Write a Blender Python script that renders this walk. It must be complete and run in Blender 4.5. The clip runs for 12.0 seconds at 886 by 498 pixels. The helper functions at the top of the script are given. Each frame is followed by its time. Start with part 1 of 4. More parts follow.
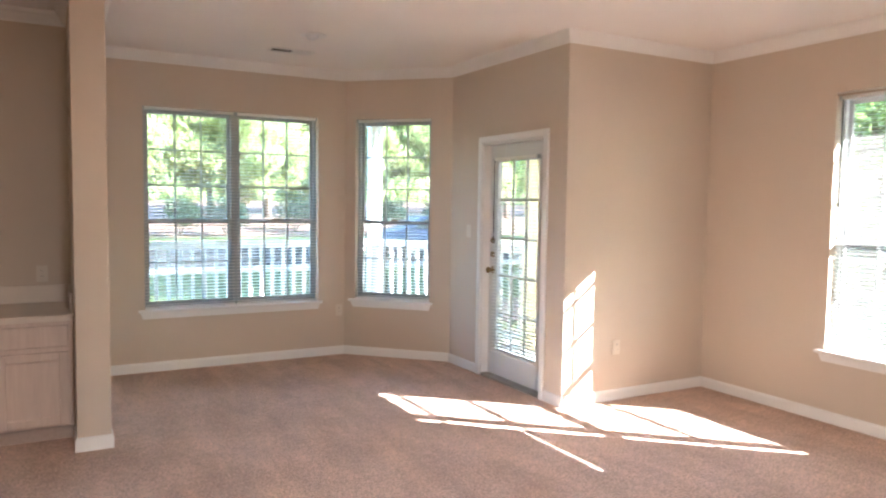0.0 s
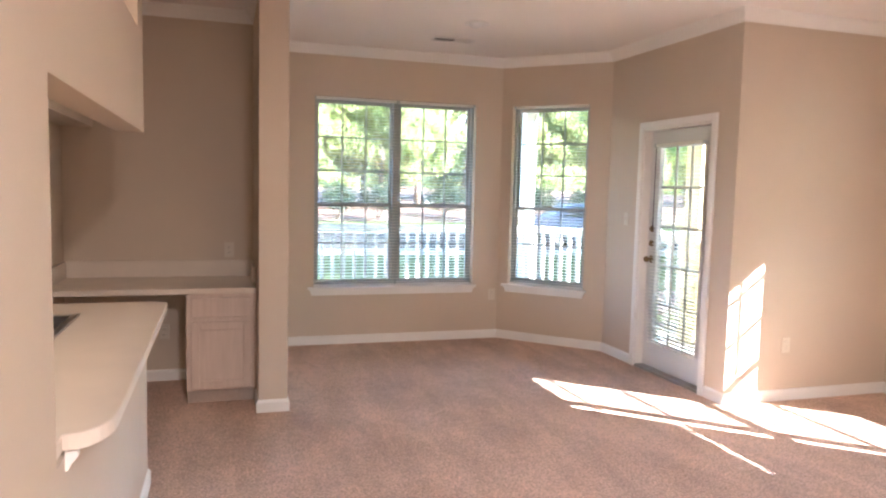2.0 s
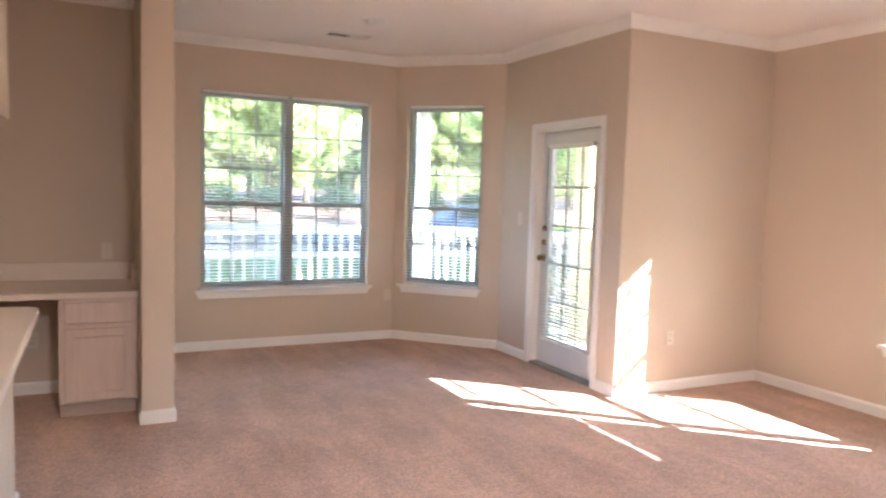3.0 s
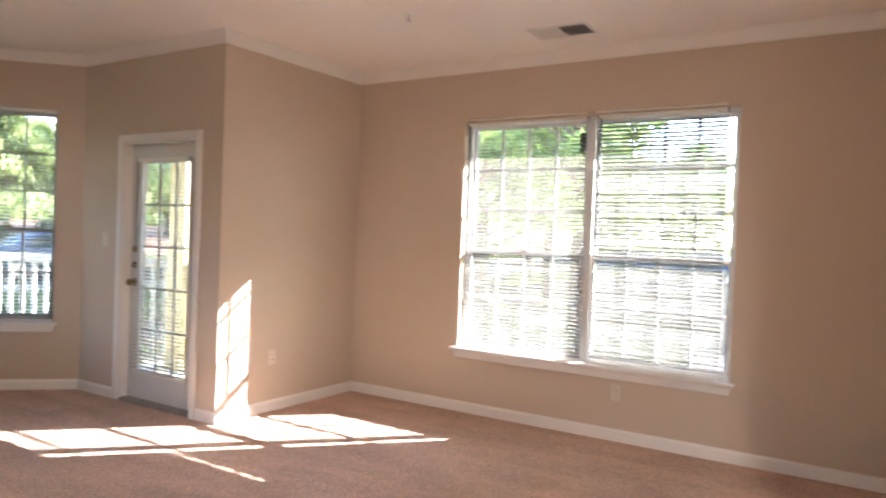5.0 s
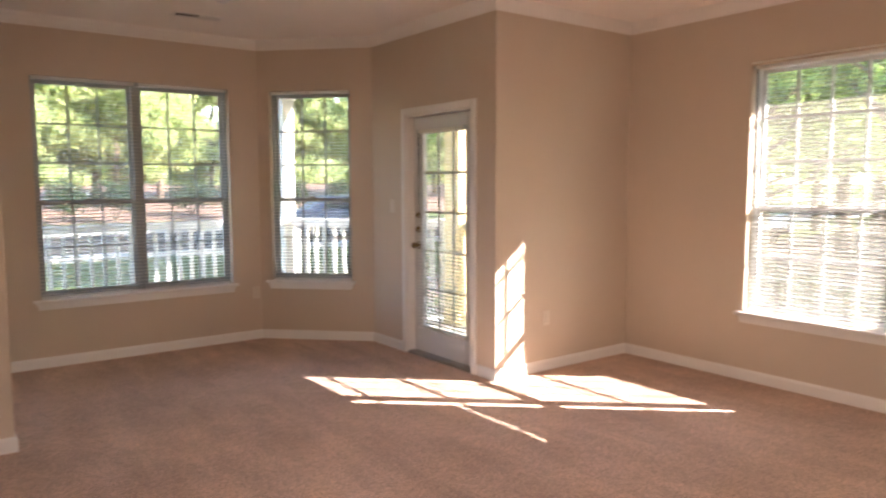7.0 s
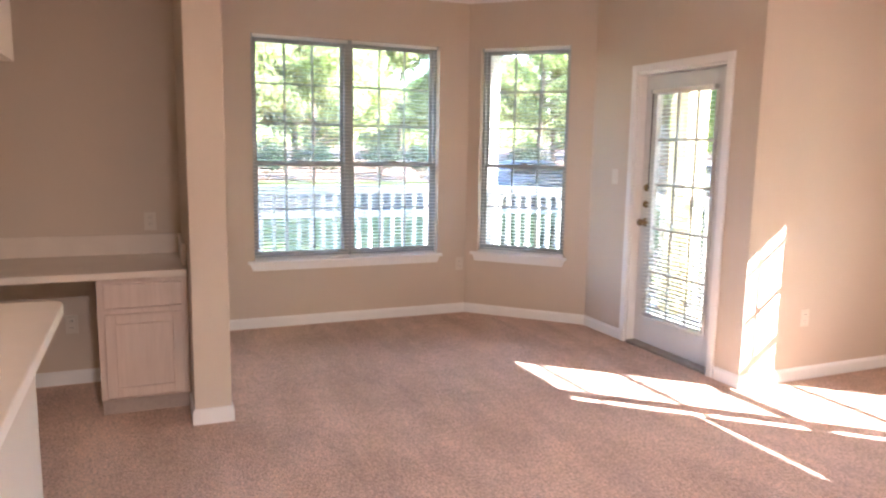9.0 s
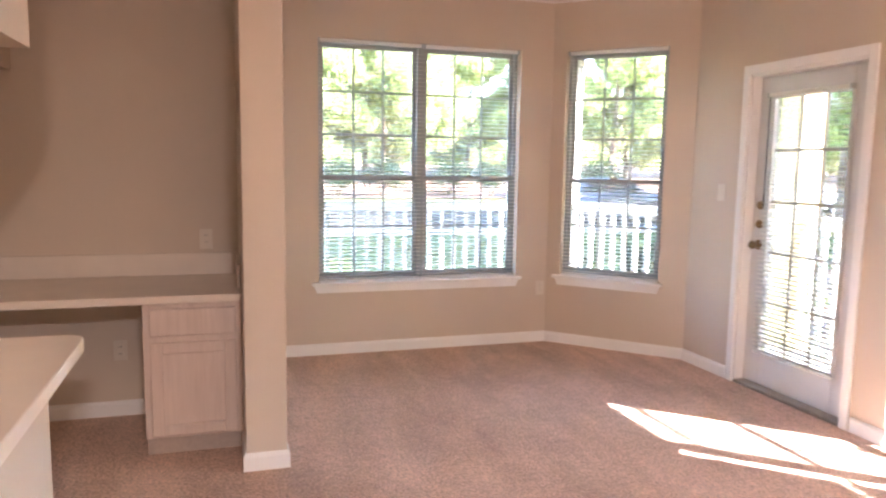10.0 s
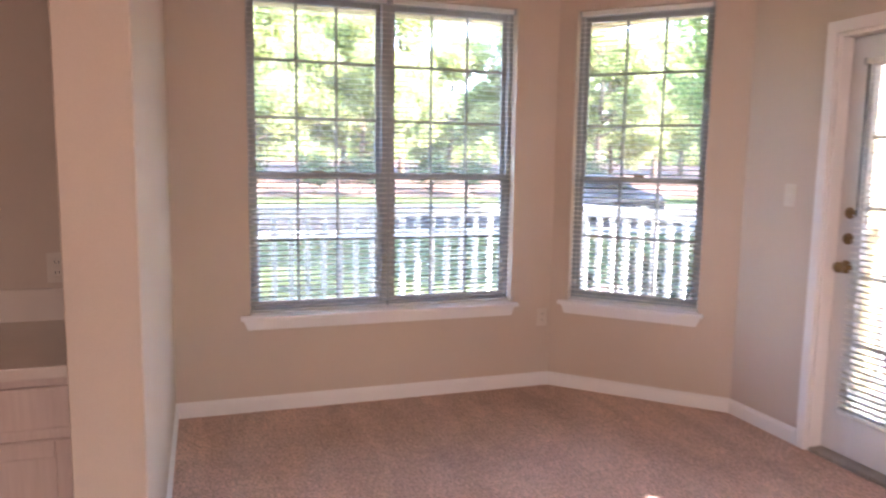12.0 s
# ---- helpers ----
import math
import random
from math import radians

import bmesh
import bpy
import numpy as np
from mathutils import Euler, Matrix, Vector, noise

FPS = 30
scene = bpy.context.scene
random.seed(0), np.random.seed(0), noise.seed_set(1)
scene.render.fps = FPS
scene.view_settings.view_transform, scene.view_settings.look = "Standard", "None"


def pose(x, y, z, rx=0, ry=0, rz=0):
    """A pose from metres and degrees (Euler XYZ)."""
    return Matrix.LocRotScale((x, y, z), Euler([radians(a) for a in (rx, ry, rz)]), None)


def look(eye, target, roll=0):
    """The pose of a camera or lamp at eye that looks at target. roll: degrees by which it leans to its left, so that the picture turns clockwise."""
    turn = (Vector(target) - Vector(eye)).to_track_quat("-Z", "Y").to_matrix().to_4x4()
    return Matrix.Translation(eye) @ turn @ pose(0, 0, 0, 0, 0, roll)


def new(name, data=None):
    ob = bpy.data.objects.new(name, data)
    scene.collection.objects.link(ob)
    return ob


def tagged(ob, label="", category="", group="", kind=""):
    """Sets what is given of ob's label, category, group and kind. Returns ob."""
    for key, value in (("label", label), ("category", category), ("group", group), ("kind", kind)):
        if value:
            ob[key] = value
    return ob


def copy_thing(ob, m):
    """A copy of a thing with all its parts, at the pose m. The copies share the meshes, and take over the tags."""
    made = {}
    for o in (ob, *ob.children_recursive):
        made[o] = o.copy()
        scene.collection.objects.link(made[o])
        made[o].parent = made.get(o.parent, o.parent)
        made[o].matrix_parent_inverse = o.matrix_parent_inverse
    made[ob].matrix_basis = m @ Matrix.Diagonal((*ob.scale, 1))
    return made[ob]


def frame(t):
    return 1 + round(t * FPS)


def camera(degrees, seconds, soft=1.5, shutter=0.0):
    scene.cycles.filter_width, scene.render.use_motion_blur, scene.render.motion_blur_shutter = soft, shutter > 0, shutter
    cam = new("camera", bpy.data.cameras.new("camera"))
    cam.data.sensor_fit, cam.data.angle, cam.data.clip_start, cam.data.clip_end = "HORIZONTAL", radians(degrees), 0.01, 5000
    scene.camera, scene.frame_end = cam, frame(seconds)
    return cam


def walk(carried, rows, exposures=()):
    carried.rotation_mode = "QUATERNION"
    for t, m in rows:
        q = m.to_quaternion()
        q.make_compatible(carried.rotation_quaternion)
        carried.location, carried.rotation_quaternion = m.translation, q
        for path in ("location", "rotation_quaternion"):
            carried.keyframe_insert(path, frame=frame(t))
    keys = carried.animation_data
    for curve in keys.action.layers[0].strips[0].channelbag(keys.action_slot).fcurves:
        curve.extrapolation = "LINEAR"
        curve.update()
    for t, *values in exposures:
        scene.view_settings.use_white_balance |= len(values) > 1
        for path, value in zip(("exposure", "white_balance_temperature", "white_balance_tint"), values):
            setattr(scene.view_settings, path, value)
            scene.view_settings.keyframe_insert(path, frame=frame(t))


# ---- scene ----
cam = camera(64.0, 12.0, soft=2.3, shutter=0.4)
PATH = [
    (0, (-0.207, -0.187, 1.539), (0.757, 1.561, 1.409), 0.8),
    (0.5, (-0.22, -0.19, 1.537), (0.688, 1.587, 1.402), 0.6),
    (1, (-0.231, -0.182, 1.544), (0.644, 1.612, 1.41), 0.7),
    (1.5, (-0.27, -0.199, 1.535), (0.49, 1.646, 1.4), 1.1),
    (2, (-0.321, -0.203, 1.523), (0.271, 1.699, 1.351), 1.4),
    (2.5, (-0.351, -0.17, 1.515), (0.336, 1.701, 1.347), 1.8),
    (4.5, (-0.309, -0.037, 1.418), (1.232, 1.236, 1.339), 1.5),
    (5, (-0.255, -0.066, 1.412), (1.429, 1.013, 1.375), 2.1),
    (5.5, (-0.238, -0.071, 1.408), (1.504, 0.91, 1.331), 1.2),
    (6, (-0.251, -0.085, 1.46), (1.394, 1.049, 1.359), 0.5),
    (6.5, (-0.255, -0.054, 1.447), (1.133, 1.377, 1.291), 0.7),
    (7, (-0.299, 0.049, 1.484), (0.894, 1.643, 1.3), -0.2),
    (7.5, (-0.317, 0.131, 1.505), (0.683, 1.843, 1.245), 0.5),
    (9.5, (-0.263, 0.977, 1.48), (0.441, 2.83, 1.213), 1.0),
    (10, (-0.18, 1.239, 1.452), (0.41, 3.135, 1.214), 0.9),
    (10.5, (-0.085, 1.524, 1.447), (0.406, 3.445, 1.178), 0.4),
    (11, (0.006, 1.911, 1.516), (0.647, 3.791, 1.283), 0.8),
    (11.5, (0.105, 2.235, 1.426), (0.881, 4.058, 1.155), 0.8),
    (12, (0.258, 2.488, 1.431), (0.896, 4.367, 1.186), 0.9),
]
# seconds, stops, kelvin, tint
EXPOSURES = [
    (0.0, 5.22, 5500, 7), (2.7, 5.36, 5750, 13), (4.5, 4.93, 5350, 7), (5.0, 4.72, 5950, 13), (5.5, 4.4, 7500, 19),
    (6.5, 4.25, 7500, 17), (7.0, 4.53, 6550, 18), (7.5, 4.92, 5800, 19), (9.5, 5.53, 5850, 16), (10.5, 5.67, 6100, 26), (11.5, 5.43, 6100, 32), (12.0, 5.22, 5950, 28),
]
walk(cam, [(t, look(eye, target, roll)) for t, eye, target, roll in PATH], EXPOSURES)

# ---- light ----
SUN_ELEV, SUN_DIR = 29.2, Vector((-0.743, 0.669, 0.0))      # the way the light travels, seen from above
world = bpy.data.worlds.new("sky")
scene.world = world
world.use_nodes = True
wn = world.node_tree.nodes
sky = wn.new("ShaderNodeTexSky")
sky.sky_type, sky.sun_disc = "NISHITA", False
sky.dust_density, sky.ozone_density, sky.air_density = 0.5, 0.0, 0.9
sky.sun_elevation = radians(SUN_ELEV)
sky.sun_rotation = math.atan2(-SUN_DIR.x, -SUN_DIR.y)
world.node_tree.links.new(sky.outputs[0], wn["Background"].inputs[0])
wn["Background"].inputs[1].default_value = 0.125
sun = new("sun", bpy.data.lights.new("sun", "SUN"))
sun.data.energy, sun.data.angle, sun.data.color = 2.35, radians(0.4), (1.0, 0.94, 0.85)
sun.matrix_world = look((0, 0, 30), Vector((0, 0, 30)) + SUN_DIR * math.cos(radians(SUN_ELEV)) + Vector((0, 0, -math.sin(radians(SUN_ELEV)))))



def fill_lamp(name, x, y, z, sx, sy, watts, color):
    """An added fill lamp below the ceiling, shining down."""
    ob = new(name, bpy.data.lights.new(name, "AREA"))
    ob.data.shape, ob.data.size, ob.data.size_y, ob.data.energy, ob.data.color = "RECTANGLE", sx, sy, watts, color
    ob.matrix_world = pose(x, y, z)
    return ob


# Unseen fill lamps, added to brighten the bar wall, nook and carpet.
fill_lamp("kitchen_fill", -1.02, 2.0, 2.725, 0.22, 1.1, 0.36, (1.0, 0.72, 0.46))
fill_lamp("hall_fill", 0.25, -1.45, 2.725, 0.3, 0.3, 5.0, (1.0, 0.90, 0.81))


# ---- materials ----
def material(name, color, rough=0.6, metal=0.0, var=0.06, scale=3.0, grain=60.0, bump=0.05, dist=0.002, spec=0.5, stretch=(1, 1, 1), tone=None):
    """A surface with broad and fine variation of its colour, and fine relief."""
    m = bpy.data.materials.new(name)
    m.use_nodes = True
    n, l = m.node_tree.nodes, m.node_tree.links
    b = n["Principled BSDF"]
    b.inputs["Roughness"].default_value, b.inputs["Metallic"].default_value = rough, metal
    b.inputs["Specular IOR Level"].default_value = spec
    co = n.new("ShaderNodeTexCoord")
    mp = n.new("ShaderNodeMapping")
    mp.inputs["Scale"].default_value = stretch
    l.new(co.outputs["Object"], mp.inputs[0])
    big, fine = n.new("ShaderNodeTexNoise"), n.new("ShaderNodeTexNoise")
    big.inputs["Scale"].default_value, big.inputs["Detail"].default_value = scale, 4
    fine.inputs["Scale"].default_value, fine.inputs["Detail"].default_value = grain, 3
    for t in (big, fine):
        l.new(mp.outputs[0], t.inputs["Vector"])
    add = n.new("ShaderNodeMath")
    add.operation = "ADD"
    l.new(big.outputs["Fac"], add.inputs[0])
    l.new(fine.outputs["Fac"], add.inputs[1])
    ramp = n.new("ShaderNodeMapRange")
    ramp.inputs[1].default_value, ramp.inputs[2].default_value = 0.7, 1.3
    l.new(add.outputs[0], ramp.inputs[0])
    mix = n.new("ShaderNodeMix")
    mix.data_type = "RGBA"
    dark = [c * (1 - var) for c in color]
    light = [min(1, c * (1 + var)) for c in (tone or color)]
    mix.inputs[6].default_value, mix.inputs[7].default_value = (*dark, 1), (*light, 1)
    l.new(ramp.outputs[0], mix.inputs[0])
    l.new(mix.outputs[2], b.inputs["Base Color"])
    if bump:
        bp = n.new("ShaderNodeBump")
        bp.inputs["Strength"].default_value, bp.inputs["Distance"].default_value = bump, dist
        l.new(fine.outputs["Fac"], bp.inputs["Height"])
        l.new(bp.outputs[0], b.inputs["Normal"])
    return m


# A translucent share paints bright haze and glare into the panes.
def glass_material(name, haze=0.0, clear_share=0.83):
    m = bpy.data.materials.new(name)
    m.use_nodes = True
    n, l = m.node_tree.nodes, m.node_tree.links
    n.remove(n["Principled BSDF"])
    clear, gloss, mix = n.new("ShaderNodeBsdfTransparent"), n.new("ShaderNodeBsdfGlossy"), n.new("ShaderNodeMixShader")
    clear.inputs[0].default_value = (clear_share, clear_share * 1.01, clear_share, 1)
    gloss.inputs["Roughness"].default_value = 0.02
    mix.inputs[0].default_value = 0.05
    veil, hazy, mottle, ramp = n.new("ShaderNodeBsdfTranslucent"), n.new("ShaderNodeMixShader"), n.new("ShaderNodeTexNoise"), n.new("ShaderNodeMapRange")
    veil.inputs[0].default_value = (0.92, 0.86, 0.74, 1)
    mottle.inputs["Scale"].default_value, mottle.inputs["Detail"].default_value = 3.0, 4.0
    ramp.inputs["To Min"].default_value, ramp.inputs["To Max"].default_value = haze * 0.5, haze * 1.5
    l.new(mottle.outputs[0], ramp.inputs["Value"])
    l.new(ramp.outputs[0], hazy.inputs[0])
    l.new(clear.outputs[0], mix.inputs[1])
    l.new(gloss.outputs[0], mix.inputs[2])
    l.new(mix.outputs[0], hazy.inputs[1])
    l.new(veil.outputs[0], hazy.inputs[2])
    l.new(hazy.outputs[0], n["Material Output"].inputs[0])
    return m


def leafy(name, color, through_light=0.4, var=0.18, grain=5.0):
    """Thin matter that lets some light through: leaves, blind slats."""
    m = material(name, color, 0.85, var=var, scale=1.0, grain=grain, bump=0, spec=0.1)
    n, l = m.node_tree.nodes, m.node_tree.links
    tr, mix = n.new("ShaderNodeBsdfTranslucent"), n.new("ShaderNodeMixShader")
    l.new(n["Mix"].outputs[2], tr.inputs[0])
    mix.inputs[0].default_value = through_light
    l.new(n["Principled BSDF"].outputs[0], mix.inputs[1])
    l.new(tr.outputs[0], mix.inputs[2])
    l.new(mix.outputs[0], n["Material Output"].inputs[0])
    return m


WALL = material("beige wall paint", (0.63, 0.535, 0.435), 0.75, var=0.025, scale=1.2, grain=240, bump=0.12, dist=0.001, spec=0.25)
CEIL = material("ceiling paint", (0.92, 0.875, 0.83), 0.85, var=0.02, scale=1.5, grain=180, bump=0.15, dist=0.001, spec=0.2)
TRIM = material("white trim paint", (0.86, 0.84, 0.81), 0.6, spec=0.2, var=0.02, scale=4, grain=90, bump=0.03, dist=0.0006)
VINYL = material("white window vinyl", (0.78, 0.78, 0.77), 0.6, spec=0.2, var=0.02, scale=6, grain=120, bump=0.02, dist=0.0005)
# Greyed copy of the vinyl: backlight shade painted in; blind brackets share it.
SHADEV = material("window vinyl greyed for backlight", (0.44, 0.46, 0.46), 0.4, var=0.03, scale=6, grain=120, bump=0.02, dist=0.0005)
DOORP = material("white door paint", (0.72, 0.71, 0.69), 0.4, var=0.025, scale=3, grain=80, bump=0.03, dist=0.0006)
PLATE = material("ivory plastic", (0.70, 0.63, 0.53), 0.35, var=0.02, scale=10, grain=200, bump=0)
# Shade in the outlet slots, painted as near-black strips on the face.
SLOT_SHADE = material("slot shade", (0.03, 0.03, 0.03), 0.6, var=0.1, bump=0)
BRASS = material("worn brass", (0.25, 0.175, 0.09), 0.38, 1.0, var=0.15, scale=20, grain=150, bump=0.05, dist=0.0003)
STEEL = material("brushed steel", (0.6, 0.6, 0.6), 0.28, 1.0, var=0.08, scale=10, grain=200, bump=0.04, dist=0.0003, stretch=(1, 12, 1))
LAMIN = material("pale laminate", (0.74, 0.65, 0.555), 0.38, var=0.05, scale=6, grain=420, bump=0.02, dist=0.0003)
OAK = material("whitewashed oak", (0.66, 0.53, 0.45), 0.5, var=0.035, scale=2.5, grain=14, bump=0.03, dist=0.0006, stretch=(5, 5, 0.35), tone=(0.70, 0.575, 0.495))
# Darker copy of the oak, with the shade below put into its colour.
OAK_SHADE = material("whitewashed oak darkened for shade", (0.46, 0.37, 0.31), 0.6, var=0.1, scale=3, grain=40, bump=0.05, dist=0.0006)
# Dark colour standing in for the shade inside vents and the sink.
OPENING_SHADE = material("shade in openings", (0.06, 0.05, 0.045), 0.8, var=0.2, bump=0)
# Shade inside the recessed lights, put into a flat disc's colour.
RECESS_SHADE = material("recess shade brown", (0.16, 0.12, 0.09), 0.7, var=0.15, bump=0)
# Haze lifts the view's brightness; the clear share dims the outdoors.
GLASS = glass_material("hazed window glass", 0.03)
HAZED = glass_material("hazed and darkened window glass", 0.042, 0.84)
SLAT = leafy("white blind slat", (0.93, 0.91, 0.86), 0.72, var=0.015)
VSLAT = leafy("white vinyl slat", (0.90, 0.90, 0.88), 0.5, var=0.015)
CORD = material("white cord", (0.7, 0.69, 0.66), 0.7, var=0.03, bump=0)
WAND = material("dark plastic wand", (0.07, 0.07, 0.065), 0.3, var=0.05, bump=0)
METALT = material("aluminium threshold", (0.36, 0.32, 0.27), 0.45, 0.6, var=0.2, scale=8, grain=90, bump=0.05, dist=0.0005)
CREAM = material("cream siding paint", (0.76, 0.64, 0.36), 0.6, var=0.04, scale=2, grain=60, bump=0.05)
WHITEX = material("white outdoor paint", (0.70, 0.70, 0.67), 0.55, var=0.04, scale=3, grain=50, bump=0.05)
DECK = material("pale concrete porch", (0.52, 0.50, 0.46), 0.9, var=0.12, scale=2, grain=70, bump=0.3, dist=0.003)
ROOF = material("roof shingle", (0.16, 0.13, 0.11), 0.9, var=0.2, scale=5, grain=60, bump=0.3)
GRASS = material("lawn", (0.055, 0.07, 0.026), 0.95, var=0.35, scale=0.6, grain=30, bump=0.6, dist=0.03, tone=(0.075, 0.092, 0.034), spec=0.0)
STRAW = material("red pine straw", (0.13, 0.072, 0.048), 0.95, var=0.3, scale=0.8, grain=25, bump=0.6, dist=0.03)
ASPH = material("asphalt", (0.044, 0.041, 0.037), 0.95, spec=0.0, var=0.2, scale=0.5, grain=60, bump=0.3, dist=0.004)
CONC = material("kerb concrete", (0.38, 0.37, 0.34), 0.9, var=0.12, scale=1, grain=40, bump=0.2)
BARK = material("bark", (0.12, 0.085, 0.06), 0.95, var=0.4, scale=3, grain=20, bump=0.8, dist=0.02, stretch=(1, 1, 0.25))
# Yellow-green lightened so that bright haze is painted into the foliage.
LEAF = leafy("spring leaves paled for haze", (0.44, 0.50, 0.24), 0.74, var=0.08)
# Backlit shade is put into this darker leaf green.
LEAF3 = leafy("leaves darkened for backlight", (0.25, 0.34, 0.11), 0.55, var=0.10)
# Shade on the shrubs, painted in as a near-black green.
LEAF2 = leafy("evergreen leaves darkened for shade", (0.025, 0.045, 0.022), 0.25)
CARP = material("blue car paint", (0.045, 0.055, 0.075), 0.25, 0.2, var=0.03, bump=0)
CARW = material("white car paint", (0.7, 0.7, 0.7), 0.25, 0.0, var=0.02, bump=0)
RUBBER = material("tyre rubber", (0.02, 0.02, 0.02), 0.8, var=0.1, bump=0)
CARGLASS = material("dark car glass", (0.02, 0.025, 0.03), 0.05, 0.0, var=0.05, bump=0)


def carpet_material():
    m = material("cut pile carpet", (0.65, 0.445, 0.338), 0.95, var=0.09, scale=1.3, grain=260, bump=0.7, dist=0.006, spec=0.0, tone=(0.76, 0.53, 0.408))
    n, l = m.node_tree.nodes, m.node_tree.links
    b, co = n["Principled BSDF"], n["Texture Coordinate"]
    last = n["Mix"].outputs[2]

    def layer(scale, detail, stretch, turn, lo, hi, dark, light, distort=0.0):
        """Multiply the pile's colour by a noise between dark and light."""
        nonlocal last
        mp, tex, rng, mul = n.new("ShaderNodeMapping"), n.new("ShaderNodeTexNoise"), n.new("ShaderNodeMapRange"), n.new("ShaderNodeMix")
        mp.inputs["Scale"].default_value = stretch
        mp.inputs["Rotation"].default_value = (0, 0, radians(turn))
        l.new(co.outputs["Object"], mp.inputs[0])
        l.new(mp.outputs[0], tex.inputs["Vector"])
        tex.inputs["Scale"].default_value, tex.inputs["Detail"].default_value, tex.inputs["Distortion"].default_value = scale, detail, distort
        for i, v in enumerate((lo, hi, dark, light)):
            rng.inputs[i + 1].default_value = v
        l.new(tex.outputs["Fac"], rng.inputs[0])
        mul.data_type, mul.blend_type = "RGBA", "MULTIPLY"
        mul.inputs[0].default_value = 1.0
        l.new(last, mul.inputs[6])
        l.new(rng.outputs[0], mul.inputs[7])
        last = mul.outputs[2]
        return tex

    twist = layer(72, 5, (1, 1, 1), 0, 0.36, 0.64, 0.66, 1.17)             # single tufts
    layer(19, 3, (1, 1, 1), 0, 0.38, 0.62, 0.92, 1.05)                     # clumps of pile
    layer(5.0, 3, (1, 0.22, 1), 24, 0.40, 0.60, 0.90, 1.04, 0.4)           # vacuum strokes
    layer(2.6, 3, (1, 0.8, 1), 0, 0.38, 0.62, 0.93, 1.03, 0.9)             # treading
    l.new(last, b.inputs["Base Color"])
    b.inputs["Sheen Weight"].default_value, b.inputs["Sheen Roughness"].default_value = 0.22, 0.4
    b.inputs["Sheen Tint"].default_value = (1.0, 0.86, 0.76, 1)
    lift = n.new("ShaderNodeBump")
    lift.inputs["Strength"].default_value, lift.inputs["Distance"].default_value = 0.9, 0.012
    l.new(twist.outputs["Fac"], lift.inputs["Height"])
    l.new(n["Bump"].outputs[0], lift.inputs["Normal"])
    l.new(lift.outputs[0], b.inputs["Normal"])
    return m


CARPET = carpet_material()


# ---- building helpers ----
def box(bm, x0, x1, y0, y1, z0, z1, bevel=0.0, seg=1):
    r = bmesh.ops.create_cube(bm, size=1.0, matrix=Matrix.LocRotScale(((x0 + x1) / 2, (y0 + y1) / 2, (z0 + z1) / 2), None, (abs(x1 - x0), abs(y1 - y0), abs(z1 - z0))))
    if bevel:
        edges = list({e for v in r["verts"] for e in v.link_edges})
        bmesh.ops.bevel(bm, geom=edges, offset=bevel, segments=seg, affect="EDGES", profile=0.6)
    return bm


def cyl(bm, r, p, q, seg=16, r2=None):
    """A round bar from p to q."""
    p, q = Vector(p), Vector(q)
    d = q - p
    m = Matrix.Translation((p + q) / 2) @ d.to_track_quat("Z", "Y").to_matrix().to_4x4()
    bmesh.ops.create_cone(bm, cap_ends=True, segments=seg, radius1=r, radius2=r if r2 is None else r2, depth=d.length, matrix=m)
    return bm


def prism(bm, outline, z0, z1):
    """A flat plate with the given outline seen from above."""
    low = [bm.verts.new((x, y, z0)) for x, y in outline]
    top = [bm.verts.new((x, y, z1)) for x, y in outline]
    bm.faces.new(low[::-1])
    bm.faces.new(top)
    for i in range(len(outline)):
        j = (i + 1) % len(outline)
        bm.faces.new((low[i], low[j], top[j], top[i]))
    bmesh.ops.recalc_face_normals(bm, faces=bm.faces)
    return bm


def lathe(bm, profile, seg=24, m=Matrix()):
    """A turned shape: (radius, height) pairs round the z axis."""
    rings = []
    for r, z in profile:
        rings.append([bm.verts.new(m @ Vector((r * math.cos(2 * math.pi * i / seg), r * math.sin(2 * math.pi * i / seg), z))) for i in range(seg)])
    for a, b in zip(rings, rings[1:]):
        for i in range(seg):
            bm.faces.new((a[i], a[(i + 1) % seg], b[(i + 1) % seg], b[i]))
    bm.faces.new(rings[0][::-1])
    bm.faces.new(rings[-1])
    bmesh.ops.recalc_face_normals(bm, faces=bm.faces)
    return bm


def mesh_of(name, bm, mat, smooth=False):
    me = bpy.data.meshes.new(name)
    bm.to_mesh(me)
    bm.free()
    me.materials.append(mat)
    if smooth:
        for p in me.polygons:
            p.use_smooth = True
    return me


def part(name, bm, mat, parent, label="", smooth=False, at=None):
    ob = new(name, mesh_of(name, bm, mat, smooth))
    ob.parent = parent
    if at is not None:
        ob.matrix_basis = at
    return tagged(ob, label)


def shared(name, me, parent, at):
    ob = new(name, me)
    ob.parent = parent
    ob.matrix_basis = at
    return ob


def thing(name, at, label, category, group="", kind=""):
    ob = new(name)
    ob.empty_display_size = 0.05
    ob.matrix_basis = at
    return tagged(ob, label, category, group, kind)


def structure(name, bm, mat, label, category, smooth=False):
    return tagged(new(name, mesh_of(name, bm, mat, smooth)), label, category, kind="structure")


B = bmesh.new


